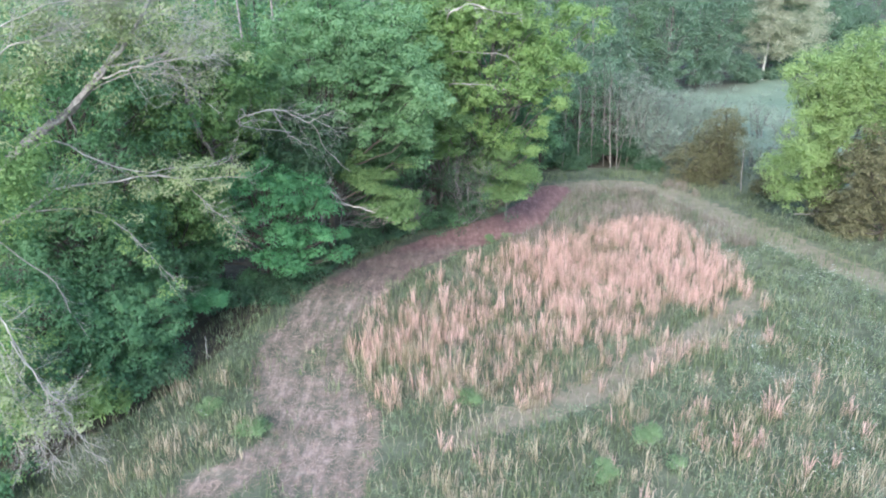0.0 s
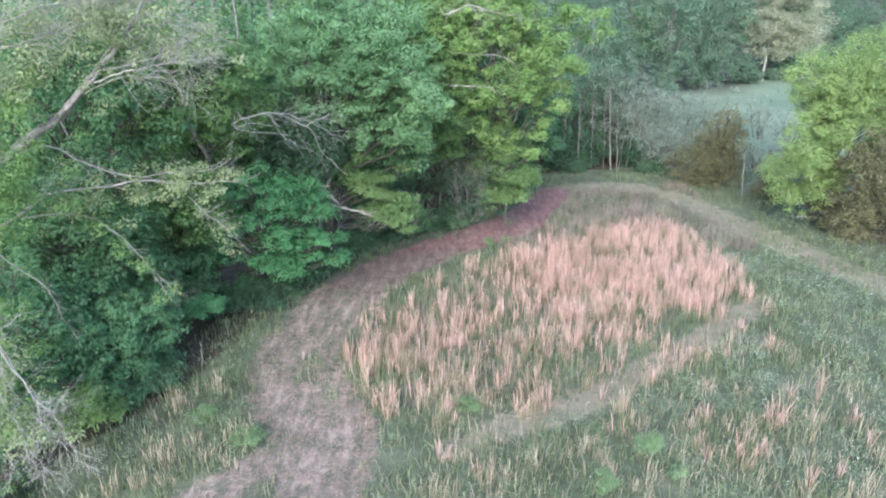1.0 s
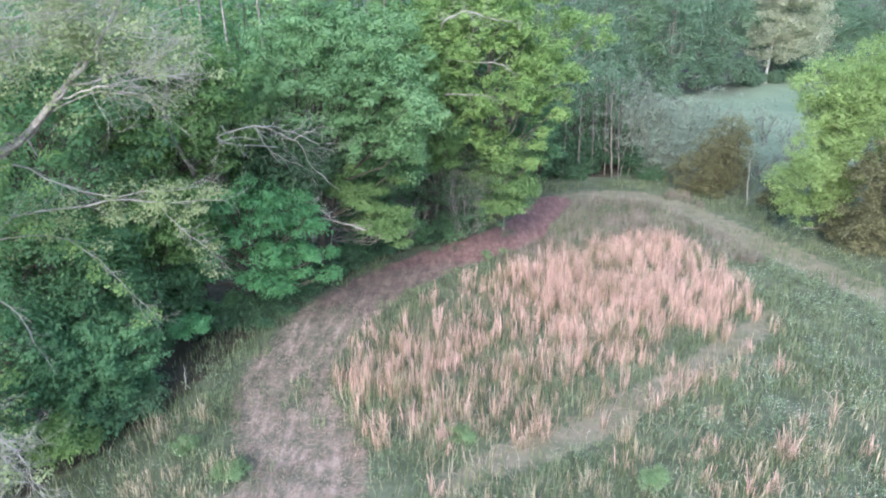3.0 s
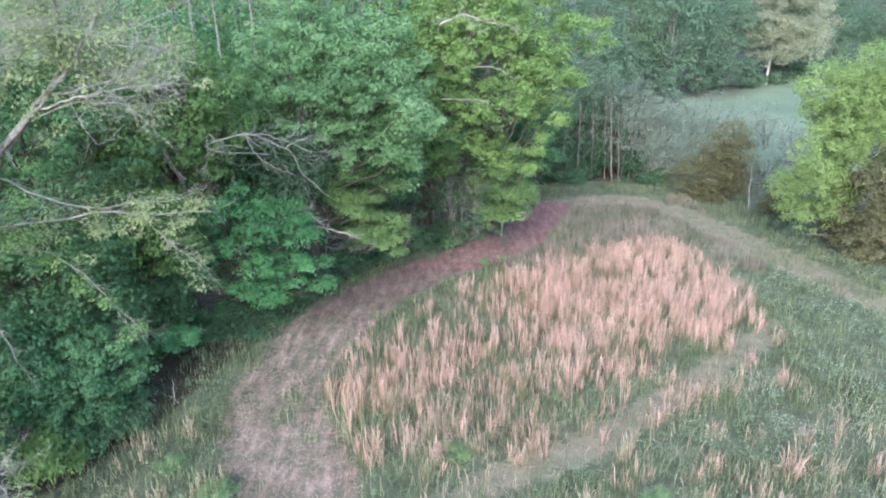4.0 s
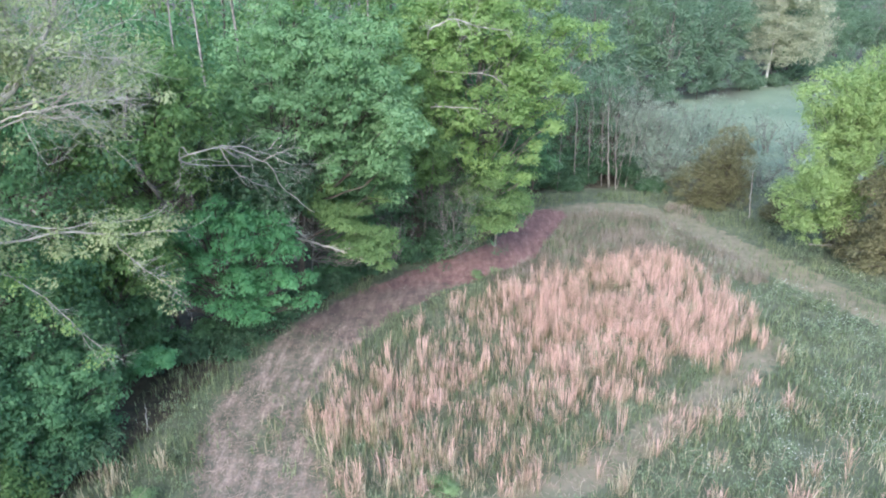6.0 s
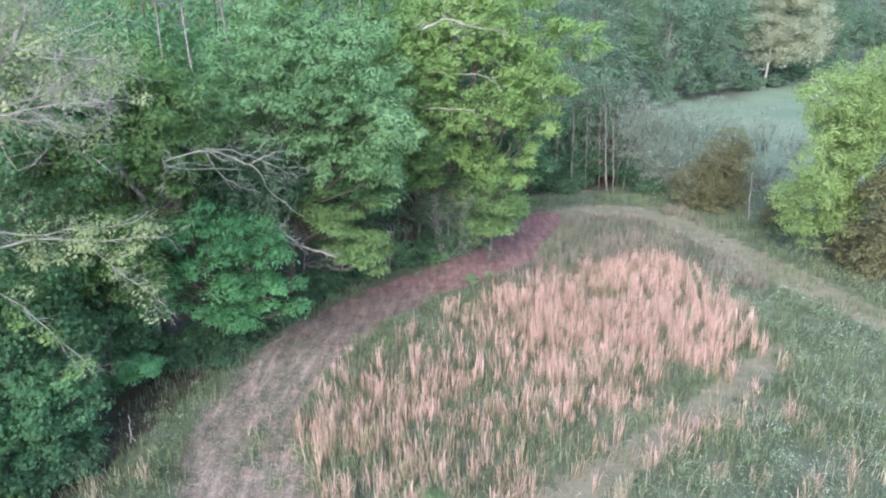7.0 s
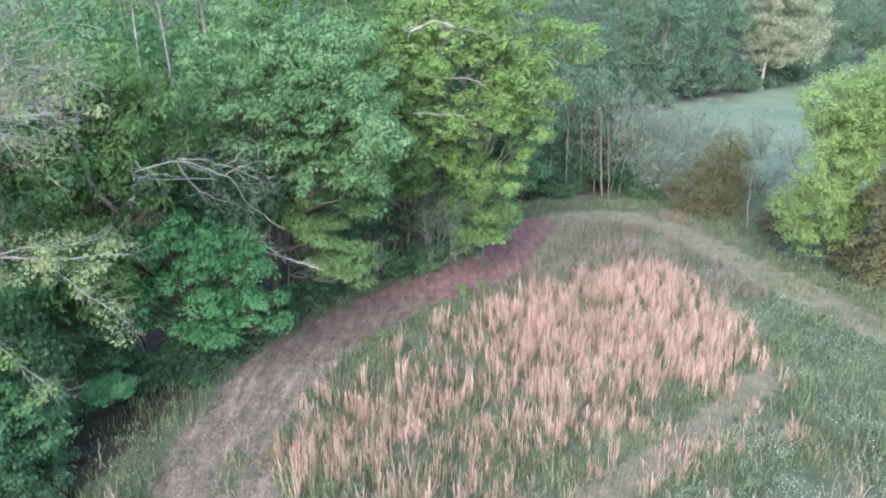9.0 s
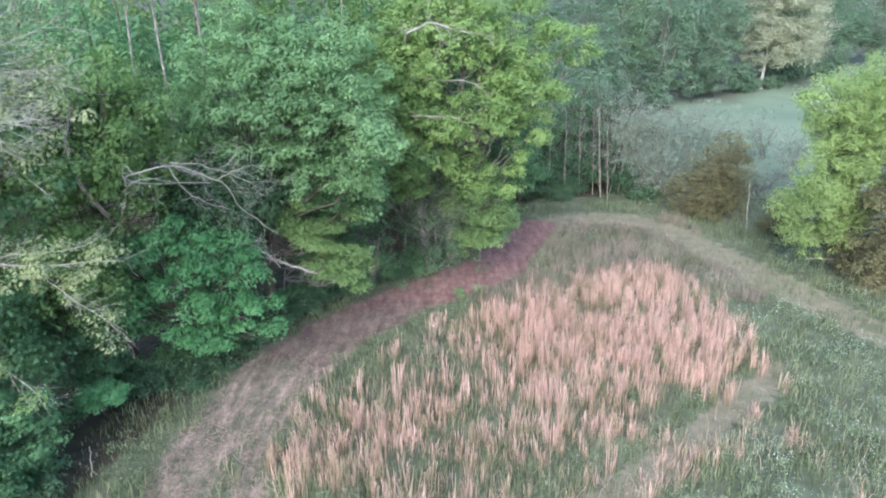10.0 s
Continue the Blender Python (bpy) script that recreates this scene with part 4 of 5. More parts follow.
for k, (x, y, r, h) in enumerate([(8.3, 23.0, 0.65, 0.95), (6.0, 20.8, 0.6, 0.8), (1.1, 25.8, 0.7, 0.6), (3.6, 45.9, 0.7, 0.5), (4.7, 46.5, 0.6, 0.45), (-7.9, 23.6, 0.8, 0.55), (-10.2, 25.0, 0.6, 0.5), (9.0, 21.4, 0.4, 0.6)]):
    build_tree("weed_clump", "fresh green leafy weed clump in the meadow", (x, y, float(height(x, y)) - 0.03), (0, 0, h), (0, 0, h * 0.5), (r, r, h * 0.5), LEAF_WEED, GRASS, 780 + k,
               lobes=9, clumps=10, count=40, size=0.075, clump_r=0.2, trunk_r=0.02, category="weeds", group="weed clumps", low=-1.0, fine=6)

build_tree("sapling", "small leafy sapling in the dark hollow under the trees", (-12.7, 33.4, float(height(-12.7, 33.4)) - 0.05), (0.2, -0.3, 2.2), (0.4, -0.6, 2.0), (1.0, 0.8, 0.5), LEAF_TEAL, BARK_DARK, 790,
           lobes=9, clumps=12, count=36, size=0.17, clump_r=0.32, trunk_r=0.03, lobe_flat=0.6, flat=0.45)

# ---- the thicket at the field's end ----
for k, (x0, y0, x1, h, r) in enumerate([(16.7, 66.0, 16.0, 7.8, 0.1), (17.2, 65.4, 16.7, 6.2, 0.065), (14.9, 66.6, 14.6, 6.8, 0.06), (18.3, 66.4, 18.8, 5.2, 0.06), (13.4, 65.8, 13.2, 7.4, 0.07), (16.2, 66.8, 15.7, 8.2, 0.055), (17.5, 66.2, 18.2, 6.0, 0.05), (11.8, 65.4, 11.9, 6.0, 0.05)]):
    v, f = bough(np.random.default_rng(820 + k), [(0, 0, -0.1), ((x1 - x0) * 0.5, 0.1, h * 0.5), (x1 - x0, 0, h)], r, r * 0.5, length=1.2, depth=2, every=3)
    tagged(new("snag", mesh_of("snag", v, f, BARK_GREY)), "grey bare standing snag in the thicket", "dead tree", "snags in the thicket").location = (x0, y0, 0)
for k, (x, y, h, r, n) in enumerate([(11.4, 69.0, 8.6, 2.2, 90), (14.0, 68.6, 9.0, 2.0, 80), (17.6, 69.0, 9.4, 2.2, 120), (20.0, 69.5, 8.4, 2.3, 170), (22.8, 70.5, 7.0, 2.4, 230), (26.0, 72.5, 6.2, 2.6, 230), (29.2, 75.5, 5.4, 2.3, 170), (24.4, 74.5, 6.6, 2.6, 230), (21.2, 65.6, 4.4, 1.8, 110), (22.6, 67.2, 4.2, 2.2, 150),
                                      (27.6, 68.0, 3.0, 1.8, 90), (31.0, 66.5, 2.6, 1.8, 80), (37.5, 80, 4.5, 2.0, 90), (36.5, 72, 4.5, 2, 90)]):
    bare_bush("grey half-bare shrub at the end of the field", (x, y, 0), h, r, 830 + k, 9, LEAF_DEEP if x < 16 else LEAF_GREY, n, BARK_DARK if x < 19 else BARK_GREY, 2, "grey shrubs at the field's end", "thicket_shrub")
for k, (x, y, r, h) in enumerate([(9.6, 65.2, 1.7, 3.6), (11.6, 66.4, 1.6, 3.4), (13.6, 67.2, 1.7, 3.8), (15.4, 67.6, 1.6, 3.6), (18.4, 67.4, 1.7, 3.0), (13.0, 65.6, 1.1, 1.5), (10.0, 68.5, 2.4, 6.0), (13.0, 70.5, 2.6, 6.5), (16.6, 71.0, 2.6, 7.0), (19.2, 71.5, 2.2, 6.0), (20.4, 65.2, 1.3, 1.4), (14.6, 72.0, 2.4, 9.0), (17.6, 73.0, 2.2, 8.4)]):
    # leaf colour darkened to stand for the thicket's shaded hollow
    build_tree("shrub", "shade-dark green bush at the end of the field", (x, y, -0.05), (0.1, 0, h), (0, 0, h * 0.5), (r, r, h * 0.55), LEAF_SHADE, BARK_DARK, 740 + k, lobes=9,
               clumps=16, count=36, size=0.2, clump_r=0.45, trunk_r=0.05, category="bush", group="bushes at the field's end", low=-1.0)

# ---- pale-trunked trees standing behind the maple ----
for k, (x, y, h, r) in enumerate([(-13.3, 47.5, 21, 0.2), (-11.6, 48.5, 22, 0.25), (-14.8, 46.5, 21, 0.18), (-9.2, 49.5, 21, 0.2), (-3.4, 50.5, 22, 0.18)]):
    build_tree("pale_trunk_tree", "tall thin tree with pale trunk and sparse yellowish leaves", (x, y, -0.5), (0.3 * (k % 3 - 1), 0, h), (0, -0.5, h - 1.0), (3.0, 2.4, 4.0), (LEAF_PALE, LEAF_YELLOW, LEAF_OLIVE)[k % 3], BARK_ASH,
               850 + k, lobes=7, clumps=16, count=30, size=0.24, clump_r=0.6, trunk_r=r, gap=0.2, group="pale-trunked trees", limbs=False)

# ---- woods behind ----
rng = np.random.default_rng(77)
WOODS = []
tries = 0
while len(WOODS) < 28 and tries < 4000:
    tries += 1
    x, y = rng.uniform(-52, 10), rng.uniform(40, 84)
    if x > -22 and y < 53 or x > -4 and y < 58 or x > 5 and y < 72 or x < -26 - (y - 40) * 0.6:
        continue
    if all(math.hypot(x - a, y - b) > 5.4 for a, b in WOODS):
        WOODS.append((x, y))
for k, (x, y) in enumerate(WOODS):
    h = rng.uniform(17, 23)
    build_tree("forest_tree", "leafy green tree in the wood", (x, y, float(height(x, y)) - 0.05), (rng.normal() * 0.6, rng.normal() * 0.6, h), (0, 0, h * 0.55), (4.8, 4.6, h * 0.47),
               (LEAF_DEEP, LEAF_OLIVE, LEAF_DEEP, LEAF_FAR_OLIVE)[k % 4], (BARK_DARK, BARK_GREY)[k % 2], 200 + k, lobes=14, clumps=15, count=12, size=0.52, clump_r=0.8,
               trunk_r=0.25, group="trees of the wood", low=-0.95, fine=40)
for k in range(11):
    x, y, h = -74 + 8.2 * k + rng.normal(), 96 + 3.0 * (k % 3) + rng.normal(), rng.uniform(20, 25)
    build_tree("forest_tree", "dull green tree deep in the wood", (x, y, float(height(x, y)) - 0.05), (rng.normal() * 0.5, 0, h), (0, 0, h * 0.5), (5.4, 4.0, h * 0.5),
               (LEAF_FAR_OLIVE, LEAF_DEEP)[k % 2], BARK_GREY, 240 + k, lobes=16, clumps=12, count=14, size=0.6, clump_r=1.0, trunk_r=0.28, group="trees of the wood", low=-0.95, fine=60)
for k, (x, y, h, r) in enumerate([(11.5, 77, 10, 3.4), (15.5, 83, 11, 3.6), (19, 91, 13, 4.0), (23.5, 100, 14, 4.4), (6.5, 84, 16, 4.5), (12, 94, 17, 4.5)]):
    build_tree("middle_tree", "hazy dull grey-green tree behind the thicket", (x, y, -0.05), (0.2, 0, h), (0, 0, h * 0.5), (r, r, h * 0.5), (LEAF_FAR, LEAF_FAR_DARK)[k % 2], BARK_GREY, 280 + k,
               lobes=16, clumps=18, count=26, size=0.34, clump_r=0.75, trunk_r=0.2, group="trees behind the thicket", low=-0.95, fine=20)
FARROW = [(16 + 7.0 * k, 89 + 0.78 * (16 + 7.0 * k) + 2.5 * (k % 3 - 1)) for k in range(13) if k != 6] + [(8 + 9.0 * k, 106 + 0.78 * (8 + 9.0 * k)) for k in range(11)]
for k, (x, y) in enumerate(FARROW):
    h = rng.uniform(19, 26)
    build_tree("far_tree", "hazy grey-green tree in the row beyond the pasture", (x, y, float(height(x, y)) - 0.05), (rng.normal() * 0.6, rng.normal() * 0.6, h), (0, 0, h * 0.47), (5.8, 4.6, h * 0.5),
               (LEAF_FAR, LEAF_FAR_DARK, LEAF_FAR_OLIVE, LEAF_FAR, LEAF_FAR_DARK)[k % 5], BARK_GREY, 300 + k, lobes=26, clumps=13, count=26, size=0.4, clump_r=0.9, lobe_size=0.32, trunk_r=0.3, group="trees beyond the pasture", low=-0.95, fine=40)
build_tree("sycamore", "pale buff-leaved tree with a white trunk beyond the pasture", (60.2, 131.2, 0), (1.0, 0, 22), (3.2, -0.5, 10.6), (8.4, 5.0, 10.2),
           LEAF_BUFF, BARK_WHITE, 390, lobes=30, clumps=28, count=40, size=0.33, clump_r=0.95, trunk_r=0.3, low=-0.9, limbs=False)

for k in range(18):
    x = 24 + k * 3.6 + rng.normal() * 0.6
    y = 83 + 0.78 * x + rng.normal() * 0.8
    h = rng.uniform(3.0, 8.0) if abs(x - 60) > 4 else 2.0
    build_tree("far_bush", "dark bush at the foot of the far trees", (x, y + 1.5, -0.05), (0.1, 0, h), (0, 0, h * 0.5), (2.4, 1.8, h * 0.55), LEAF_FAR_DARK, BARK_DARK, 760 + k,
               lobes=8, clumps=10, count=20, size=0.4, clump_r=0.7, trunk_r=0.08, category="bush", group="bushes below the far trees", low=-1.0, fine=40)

# ---- grass ----


def blades(rng, root, lean, length, width, bend):
    """Bent tapering blades: roots, lean directions (unit, horizontal), lengths, widths, bends."""
    n = len(root)
    up = np.array([0, 0, 1.0])
    side = unit(np.cross(lean + rng.normal(size=lean.shape) * 0.3, up))
    L, W, B = length[:, None], width[:, None], bend[:, None]
    p1 = root + up * L * 0.55 + lean * L * B * 0.25
    p2 = root + up * L * (1 - 0.35 * B) + lean * L * B * 0.9
    v = np.stack([root - side * W * 0.5, root + side * W * 0.5, p1 + side * W * 0.45, p1 - side * W * 0.45, p2 + side * W * 0.12, p2 - side * W * 0.12], axis=1)
    b = np.arange(n)[:, None] * 6
    f = np.stack([b + np.array([0, 1, 2, 3]), b + np.array([3, 2, 4, 5])], axis=1).reshape(-1, 4)
    return v.reshape(-1, 3), f


def horizontal(rng, n):
    a = rng.uniform(0, 2 * np.pi, n)
    return np.stack([np.cos(a), np.sin(a), np.zeros(n)], axis=1)


def tuft_blades(rng, centres, per, tall, spread=0.2, width=0.022):
    """Tufts of blades, each tuft with a lean of its own; a few blades arch over."""
    k = np.repeat(np.arange(len(centres)), per)
    h = horizontal(rng, len(k))
    root = centres[k] + h * (rng.random(len(k)) ** 0.7 * spread)[:, None]
    way = horizontal(rng, len(centres))[k]
    lean = unit(h * 0.7 + way * 0.6 + rng.normal(size=h.shape) * np.array([0.5, 0.5, 0]))
    lean[:, 2] = 0
    bend = 0.05 + 0.75 * rng.random(len(k)) ** 2.6
    v, f = blades(rng, root, lean, tall[k] * rng.uniform(0.45, 1.1, len(k)), width * rng.uniform(0.6, 1.3, len(k)), bend)
    return v, f, np.repeat(rng.random(len(centres))[k], 6)


rng = np.random.default_rng(5)


def scatter(n, x0, x1, y0, y1):
    x, y = rng.uniform(x0, x1, n), rng.uniform(y0, y1, n)
    return x, y


# dense stand of dry sedge: upright tufts, thick towards the far side, thin with green clearings on the near side
def plumes(rng, centres, per, tall, spread=0.1, width=0.02, flare=0.3):
    """Upright bundles of stems, greener at the foot and fluffy towards the top."""
    k = np.repeat(np.arange(len(centres)), per)
    n = len(k)
    out = horizontal(rng, n)
    way = horizontal(rng, len(centres))[k] * rng.random(len(centres))[k][:, None] * 0.5
    root = centres[k] + out * (rng.random(n) ** 0.7 * spread)[:, None]
    lean = out * (flare * rng.random(n) ** 1.6)[:, None] + way * 0.3
    L = (tall[k] * rng.uniform(0.55, 1.08, n))[:, None]
    W = (width * rng.uniform(0.6, 1.4, n))[:, None]
    up = np.array([0, 0, 1.0])
    side = unit(np.cross(out + rng.normal(size=out.shape) * 0.4, up))
    droop = (rng.random(n) ** 4)[:, None] * 0.4
    p1 = root + up * L * 0.5 + lean * L * 0.3
    p2 = root + up * L * (0.82 - droop * 0.2) + lean * L * (0.62 + droop)
    p3 = root + up * L * (1.0 - droop) + lean * L * (0.95 + 2.2 * droop)
    v = np.stack([root - side * W * 0.3, root + side * W * 0.3, p1 + side * W * 0.5, p1 - side * W * 0.5, p2 + side * W * 0.62, p2 - side * W * 0.62, p3 + side * W * 0.1, p3 - side * W * 0.1], axis=1)
    b = np.arange(n)[:, None] * 8
    f = np.stack([b + np.array(q) for q in ([0, 1, 2, 3], [3, 2, 4, 5], [5, 4, 6, 7])], axis=1).reshape(-1, 4)
    own = rng.normal(0, 0.36, len(centres))[k] + rng.normal(0, 0.12, n)
    tone = (own[:, None] + np.array([-0.8, -0.8, 0.0, 0.0, 0.25, 0.25, 0.4, 0.4])).ravel()
    return v.reshape(-1, 3), f, tone


THICK = [(10.0, 40.0, 5.2, 5.5, 1.0), (14.5, 39.2, 3.8, 4.5, 1.0), (6.0, 41.5, 4.0, 3.0, 0.6), (12.5, 46.0, 5.0, 4.0, 0.8), (2.2, 42.6, 2.4, 1.6, 0.7), (7.2, 36.0, 2.6, 2.6, 0.8), (6.6, 32.4, 1.5, 1.3, 0.75), (9.7, 32.0, 1.3, 1.2, 0.7),
         (-0.6, 31.4, 2.4, 2.3, 0.8), (-2.9, 29.2, 1.5, 1.8, 0.65), (1.4, 33.6, 2.6, 1.0, 0.75), (3.4, 30.6, 1.4, 1.5, 0.55), (0.6, 28.0, 1.6, 1.0, 0.55), (-0.6, 26.6, 1.2, 0.8, 0.35), (17.6, 40.6, 1.8, 2.4, 0.7), (16.2, 46.2, 2.2, 3.2, 0.7)]
CLEAR = [(-0.9, 36.4, 2.0, 1.3), (2.8, 37.2, 1.5, 1.2), (-2.2, 38.6, 1.2, 1.0), (1.6, 31.2, 0.9, 0.7), (6.6, 29.0, 1.5, 0.8), (4.6, 28.4, 1.0, 0.7), (9.0, 47.6, 1.5, 1.0), (12.2, 43.2, 0.9, 0.6)]


def sedge_density(x, y):
    d = np.full(np.shape(x), 0.16)
    for a, b, p, q, w in THICK:
        d = np.maximum(d, w * np.exp(-((x - a) / p) ** 2 - ((y - b) / q) ** 2))
    for a, b, p, q in CLEAR:
        d = d * (1 - 0.9 * np.exp(-((x - a) / p) ** 2 - ((y - b) / q) ** 2))
    return d * np.clip(0.35 + 1.3 * wave(x, y, 0.55, 21), 0, 1.25)


x, y = scatter(13500, -6, 20, 25, 54)
edge = (wave(x, y, 0.7, 24) - 0.5) * 1.1
stand = inside(x + edge, y - edge, FIELD) & (rng.random(len(x)) < sedge_density(x, y)) & (track_dist(x, y) > 0.1)
x, y = x[stand], y[stand]
c = np.stack([x, y, height(x, y) - 0.02], axis=1)
tan = rng.random(len(c)) < np.clip(0.62 - (y - 26) / 16, 0.1, 0.55)
tall = rng.uniform(0.75, 1.6, len(c)) * (0.85 + 0.3 * wave(x, y, 1.1, 25))
v, f, tone = plumes(rng, c[~tan], 15, tall[~tan], 0.2, 0.0135, 0.2)
tagged(new("sedge_stand", mesh_of("sedge_stand", v, f, SEDGE, tone)), "dense stand of tall dry pinkish sedge grass", "grass", kind="stuff")
v, f, tone = plumes(rng, c[tan], 12, tall[tan] * 0.92, 0.22, 0.0135, 0.36)
tagged(new("straw_grass", mesh_of("straw_grass", v, f, STRAW_GREEN, tone)), "greenish straw-coloured grass mixed through the sedge", "grass", kind="stuff")
x, y = scatter(3000, -6, 20, 25, 54)
ok = inside(x, y, FIELD) & (rng.random(len(x)) < 0.75 - 0.5 * sedge_density(x, y)) & (track_dist(x, y) > 0.1)
x, y = x[ok], y[ok]
v, f, tone = tuft_blades(rng, np.stack([x, y, height(x, y)], axis=1), 8, rng.uniform(0.4, 0.95, len(x)), 0.3, 0.02)
tagged(new("green_sedge", mesh_of("green_sedge", v, f, SEDGE_GREY, tone)), "thin grey-green grass between the sedge tufts", "grass", kind="stuff")

# single tufts of sedge
def tuft(seed, tall, spread, per=11, mat=None):
    g = np.random.default_rng(seed)
    pts = np.concatenate([np.zeros((1, 3)), g.normal(size=(3, 3)) * np.array([0.3, 0.3, 0])])
    v, f, tone = plumes(g, pts, per, tall * np.array([1.0, 0.9, 0.75, 0.6]), spread, 0.015, 0.42)
    return mesh_of("sedge_tuft", v, f, mat or SEDGE, tone)


TUFTS = [tuft(900 + k, 1.0 + 0.1 * k, 0.12 + 0.03 * (k % 3)) for k in range(6)]
PALE_TUFTS = [tuft(910 + k, 0.85 + 0.12 * k, 0.2, 9, STRAW) for k in range(4)]
SPOTS = [(5.9, 23.0), (6.1, 23.3), (5.6, 22.8), (1.4, 21.3), (1.7, 21.5), (8.3, 26.3), (8.0, 26.0), (9.5, 27.6), (9.9, 27.9), (10.5, 28.3), (11.3, 29.2), (13.9, 26.7), (13.5, 27.0), (15.3, 32.0), (18.5, 35.4), (18.2, 35.2),
         (18.8, 35.5), (12.0, 27.2), (12.3, 27.5), (14.6, 24.9), (15.0, 24.6), (17.0, 22.2), (17.3, 22.4), (14.6, 20.0), (16.0, 33.0)]
for x0, x1, y0, y1, n in ((7, 18, 19.5, 27.5, 46), (-12.6, -7.4, 20.5, 27.4, 26), (-1, 8, 18.8, 22.5, 26), (10.5, 17.5, 28, 31.5, 22), (-4.4, 6, 24.4, 27.5, 34)):
    while n:
        a, b = rng.uniform(x0, x1), rng.uniform(y0, y1)
        if wave(a, b, 1.1, 51) > 0.45 and track_dist(a, b) > 0.2:
            SPOTS.append((a, b))
            n -= 1
for k, (a, b) in enumerate(SPOTS):
    dull = a < -7 or b < 22 and k % 3 or k % 5 < 3
    one = new("sedge_tuft", PALE_TUFTS[k % 4] if dull else TUFTS[k % 6])
    one.matrix_basis = pose(a, b, float(height(a, b)) - 0.02, 0, 0, rng.uniform(0, 360)) @ Matrix.Diagonal((*[rng.uniform(0.75, 1.15)] * 3, 1))
    tagged(one, "single tuft of dull straw-coloured grass" if dull else "single tuft of tall dry pinkish sedge", "grass tuft", "scattered sedge tufts")

# duller, thinner grass behind the stand
x, y = scatter(3400, 4, 22, 44.5, 60)
ok = (track_dist(x, y) > 0.4) & (seg_dist(x, y, BEND) > -0.4) & ~inside(x, y, WOOD_EDGE) & ~inside(x, y + 0.6, FIELD)
x, y = x[ok], y[ok]
c = np.stack([x, y, height(x, y)], axis=1)
v, f, tone = tuft_blades(rng, c, 10, rng.uniform(0.5, 1.0, len(c)), 0.25, 0.024)
tagged(new("dull_grass", mesh_of("dull_grass", v, f, SEDGE_GREY)), "thin dull brown-green grass behind the sedge", "grass", kind="stuff")

# green grass over the field
x, y = scatter(145000, -20, 36, 15, 64)
near = np.clip(1.25 - (y - 15) / 60, 0.35, 1)
ok = (rng.random(len(x)) < near) & ((track_at(x, y) + (wave(x, y, 0.6, 31) - 0.5) * 1.2 > 0.1) | (rng.random(len(x)) < 0.16 * (wave(x, y, 1.0, 72) > 0.5)) & (y < 40)) & (rng.random(len(x)) < 0.3 + 1.2 * wave(x, y, 1.2, 32))
ok &= (seg_dist(x, y, BEND) > 0) | (rng.random(len(x)) < 0.45)
ok &= (seg_dist(x, y, STRIP) + (wave(x, y, 0.7, 73) - 0.5) * 1.2 > 0) | (rng.random(len(x)) < 0.34)
ok &= ~inside(x, y, WOOD_EDGE) | (rng.random(len(x)) < 0.5) & ~inside(x + 2.2, y - 1.2, WOOD_EDGE)
x, y = x[ok], y[ok]
root = np.stack([x, y, height(x, y) - 0.01], axis=1)
v, f = blades(rng, root, horizontal(rng, len(x)), rng.uniform(0.12, 0.3, len(x)) + 0.4 * wave(x, y, 0.8, 33), rng.uniform(0.018, 0.04, len(x)), rng.uniform(0.1, 0.9, len(x)))
tagged(new("meadow_grass", mesh_of("meadow_grass", v, f, GRASS)), "short uneven green meadow grass", "grass", kind="stuff")

# long arching straw-coloured blades among the near grass
x, y = scatter(9000, -16, 24, 16, 34)
ok = (track_at(x, y) > 0.0) & ((x > -7) | (rng.random(len(x)) < 0.4) & (y < 27)) & (rng.random(len(x)) < np.clip(1.1 - (y - 18) / 22, 0.15, 1) * np.clip(wave(x, y, 1.3, 61) * 2 - 0.4, 0.25, 1)) & ~inside(x, y, WOOD_EDGE)
x, y = x[ok], y[ok]
root = np.stack([x, y, height(x, y)], axis=1)
v, f = blades(rng, root, horizontal(rng, len(x)), rng.uniform(0.45, 1.0, len(x)), rng.uniform(0.014, 0.026, len(x)), rng.uniform(0.2, 1.0, len(x)))
tagged(new("arching_grass", mesh_of("arching_grass", v, f, STRAW)), "long arching straw-coloured grass blades", "grass", kind="stuff")

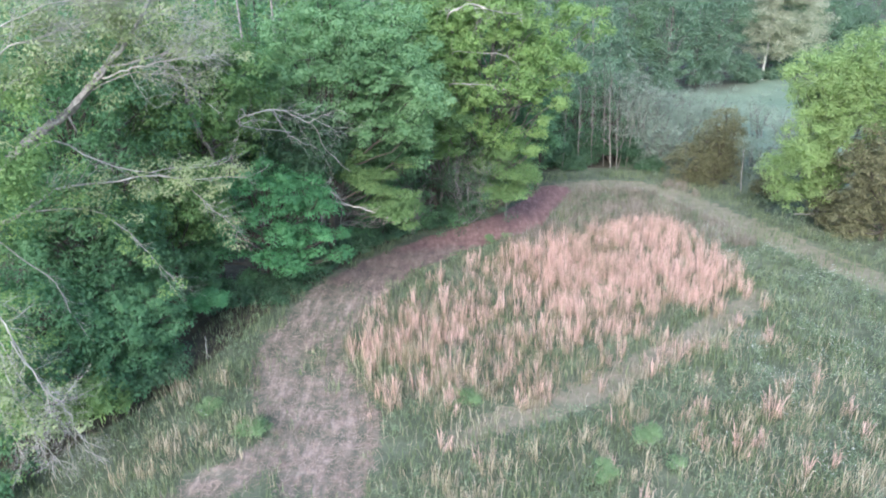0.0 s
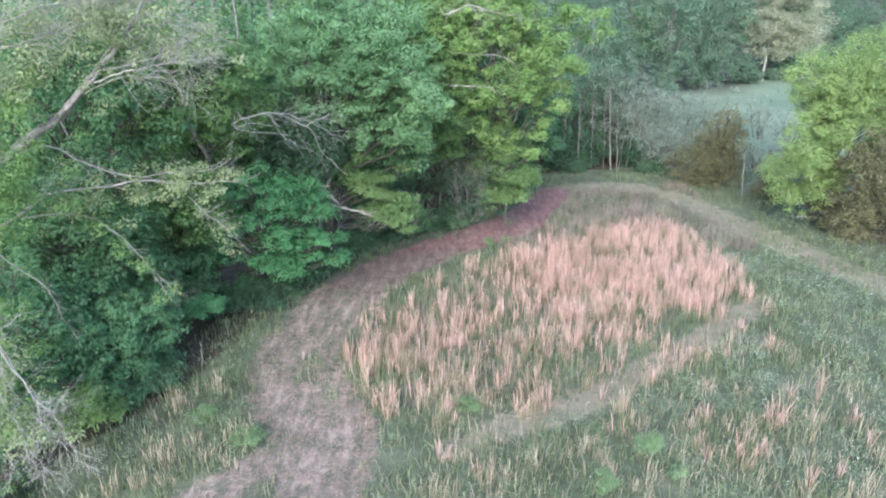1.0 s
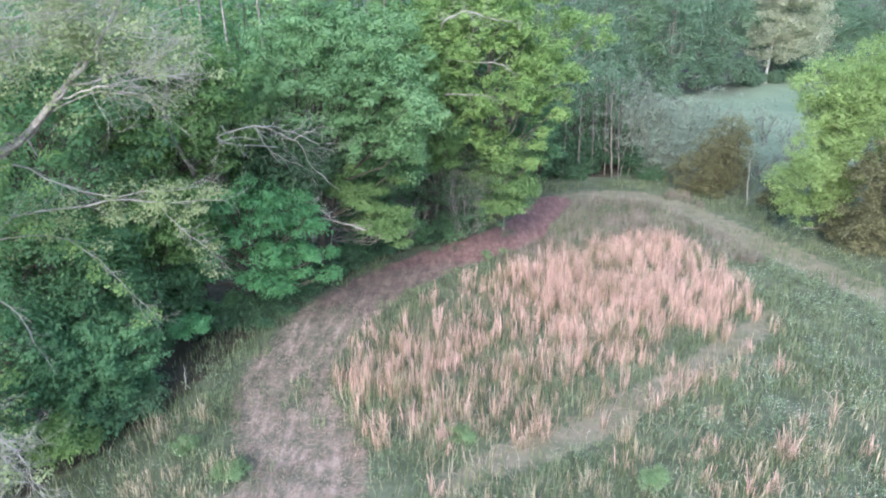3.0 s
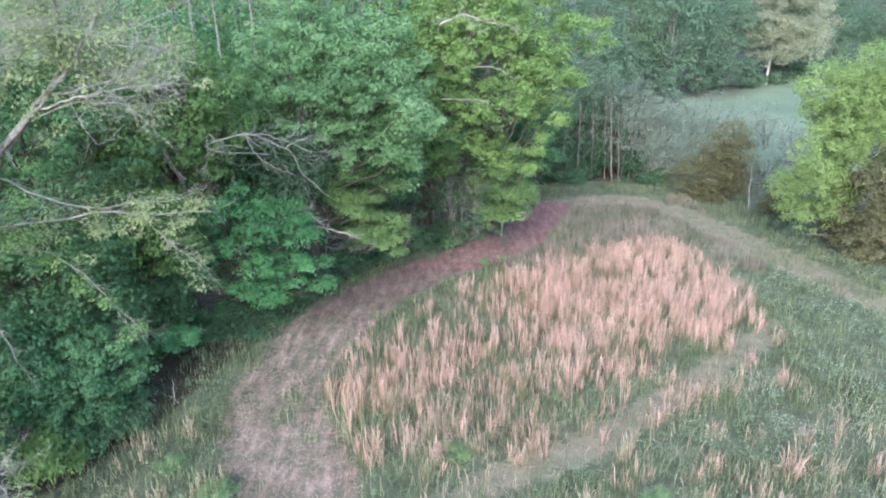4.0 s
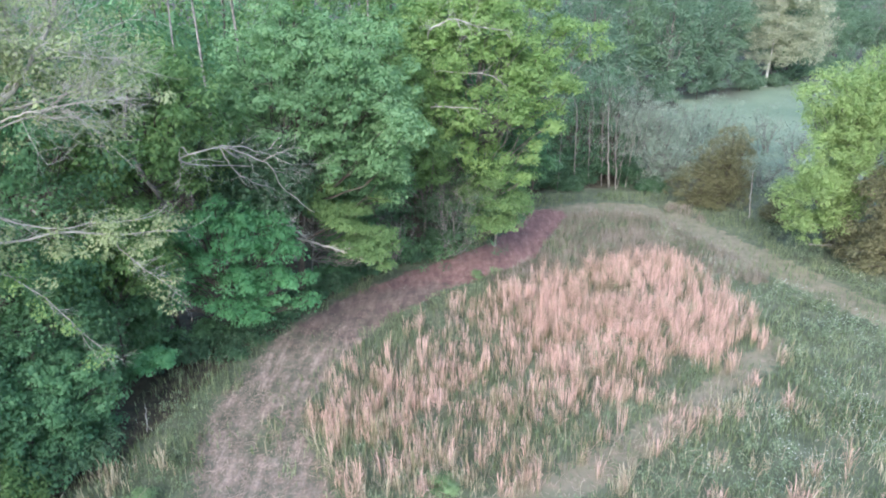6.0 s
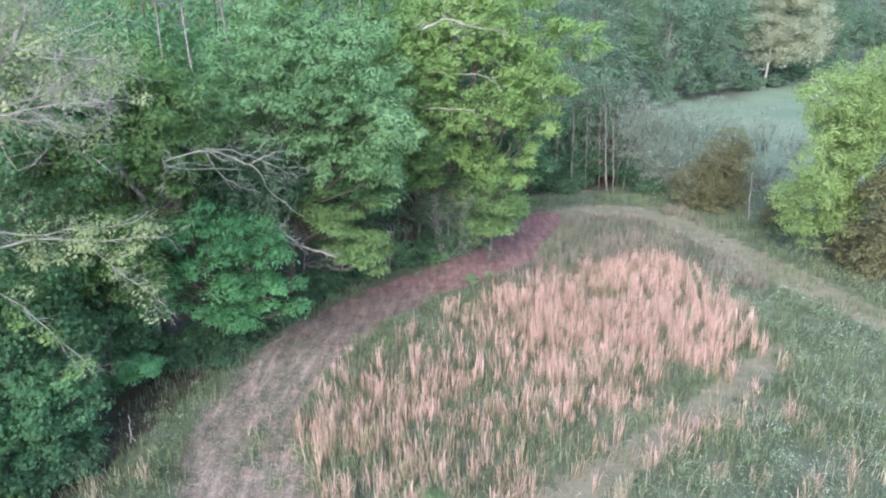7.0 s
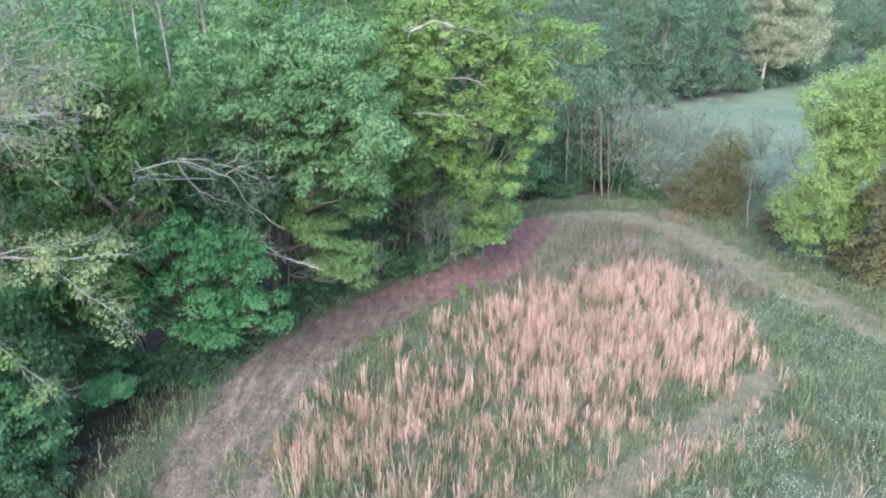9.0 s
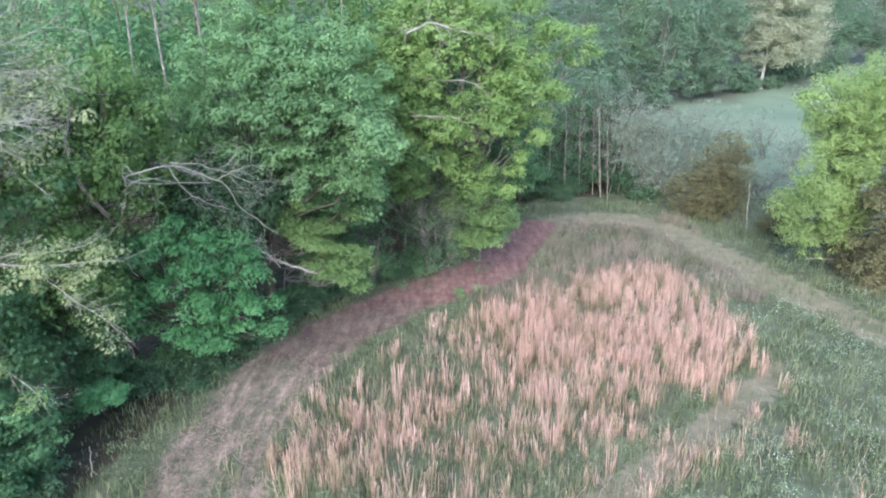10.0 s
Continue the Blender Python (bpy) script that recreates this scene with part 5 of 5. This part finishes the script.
# broad-leaved weeds
x, y = scatter(15000, -14, 36, 15, 56)
dens = np.where(x > 8, 0.95, 0.45) * np.clip(wave(x, y, 0.9, 41) * 2.2 - 0.55 + 0.5 * ((y > 38) & (y < 48) & (x > 17.5) & (x < 24)), 0, 1)
ok = (rng.random(len(x)) < dens) & (track_at(x, y) > 0.3) & (seg_dist(x, y, BEND) > 0.2) & (seg_dist(x, y, STRIP) > 0.1) & ~inside(x + 1.8, y - 1.0, WOOD_EDGE) & (x < 31)
x, y = x[ok], y[ok]
c = np.stack([x, y, height(x, y) + rng.uniform(0.2, 0.6, len(x))], axis=1)
v, f, _ = clump_leaves(rng, c, rng.uniform(0.14, 0.36, len(c)), 17, 0.09, flat=1.0, droop=-0.2)
tagged(new("meadow_weeds", mesh_of("meadow_weeds", v, f, WEED)), "low leafy green weeds among the grass", "weeds", kind="stuff")
keep = rng.random(len(x)) < np.where(x > 11, 0.35 + 0.5 * ((y > 24) & (y < 32) & (x > 15) | (y > 38) & (y < 48) & (x > 17.5)), 0.06)
x, y = np.repeat(x[keep], 3), np.repeat(y[keep], 3)
c = np.stack([x + rng.normal(size=len(x)) * 0.2, y + rng.normal(size=len(x)) * 0.2, height(x, y) + rng.uniform(0.45, 0.85, len(x))], axis=1)
v, f = leaf_cards(rng, c, np.array([0, 0, 1.0]) + rng.normal(size=c.shape) * 0.3, horizontal(rng, len(x)), np.full(len(x), 0.05), np.full(len(x), 0.05))
tagged(new("white_flowers", mesh_of("white_flowers", v, f, PETAL)), "small white flower heads on the weeds", "flowers", kind="stuff")

# cut stalks lying on the track
x, y = scatter(110000, -12, 24, 14, 62)
d = np.minimum(track_at(x, y), np.minimum(seg_dist(x, y, BEND), seg_dist(x, y, STRIP)) + 0.2)
ok = (d < 0.25) & (rng.random(len(x)) < np.clip(1.25 - (y - 20) / 19, 0.08, 1)) & ((track_at(x, y) < 0.25) | (rng.random(len(x)) < 0.35))
x, y = x[ok], y[ok]
root = np.stack([x, y, height(x, y) + rng.uniform(0.012, 0.05, len(x))], axis=1)
h = horizontal(rng, len(x))
ln = rng.uniform(0.15, 0.6, len(x))
v, f = leaf_cards(rng, root, np.array([0, 0, 1.0]) + rng.normal(size=root.shape) * 0.15, h, ln, rng.uniform(0.014, 0.036, len(x)), 0.0)
tagged(new("cut_hay", mesh_of("cut_hay", v, f, HAY)), "dry cut stalks strewn over the track", "hay", kind="stuff")
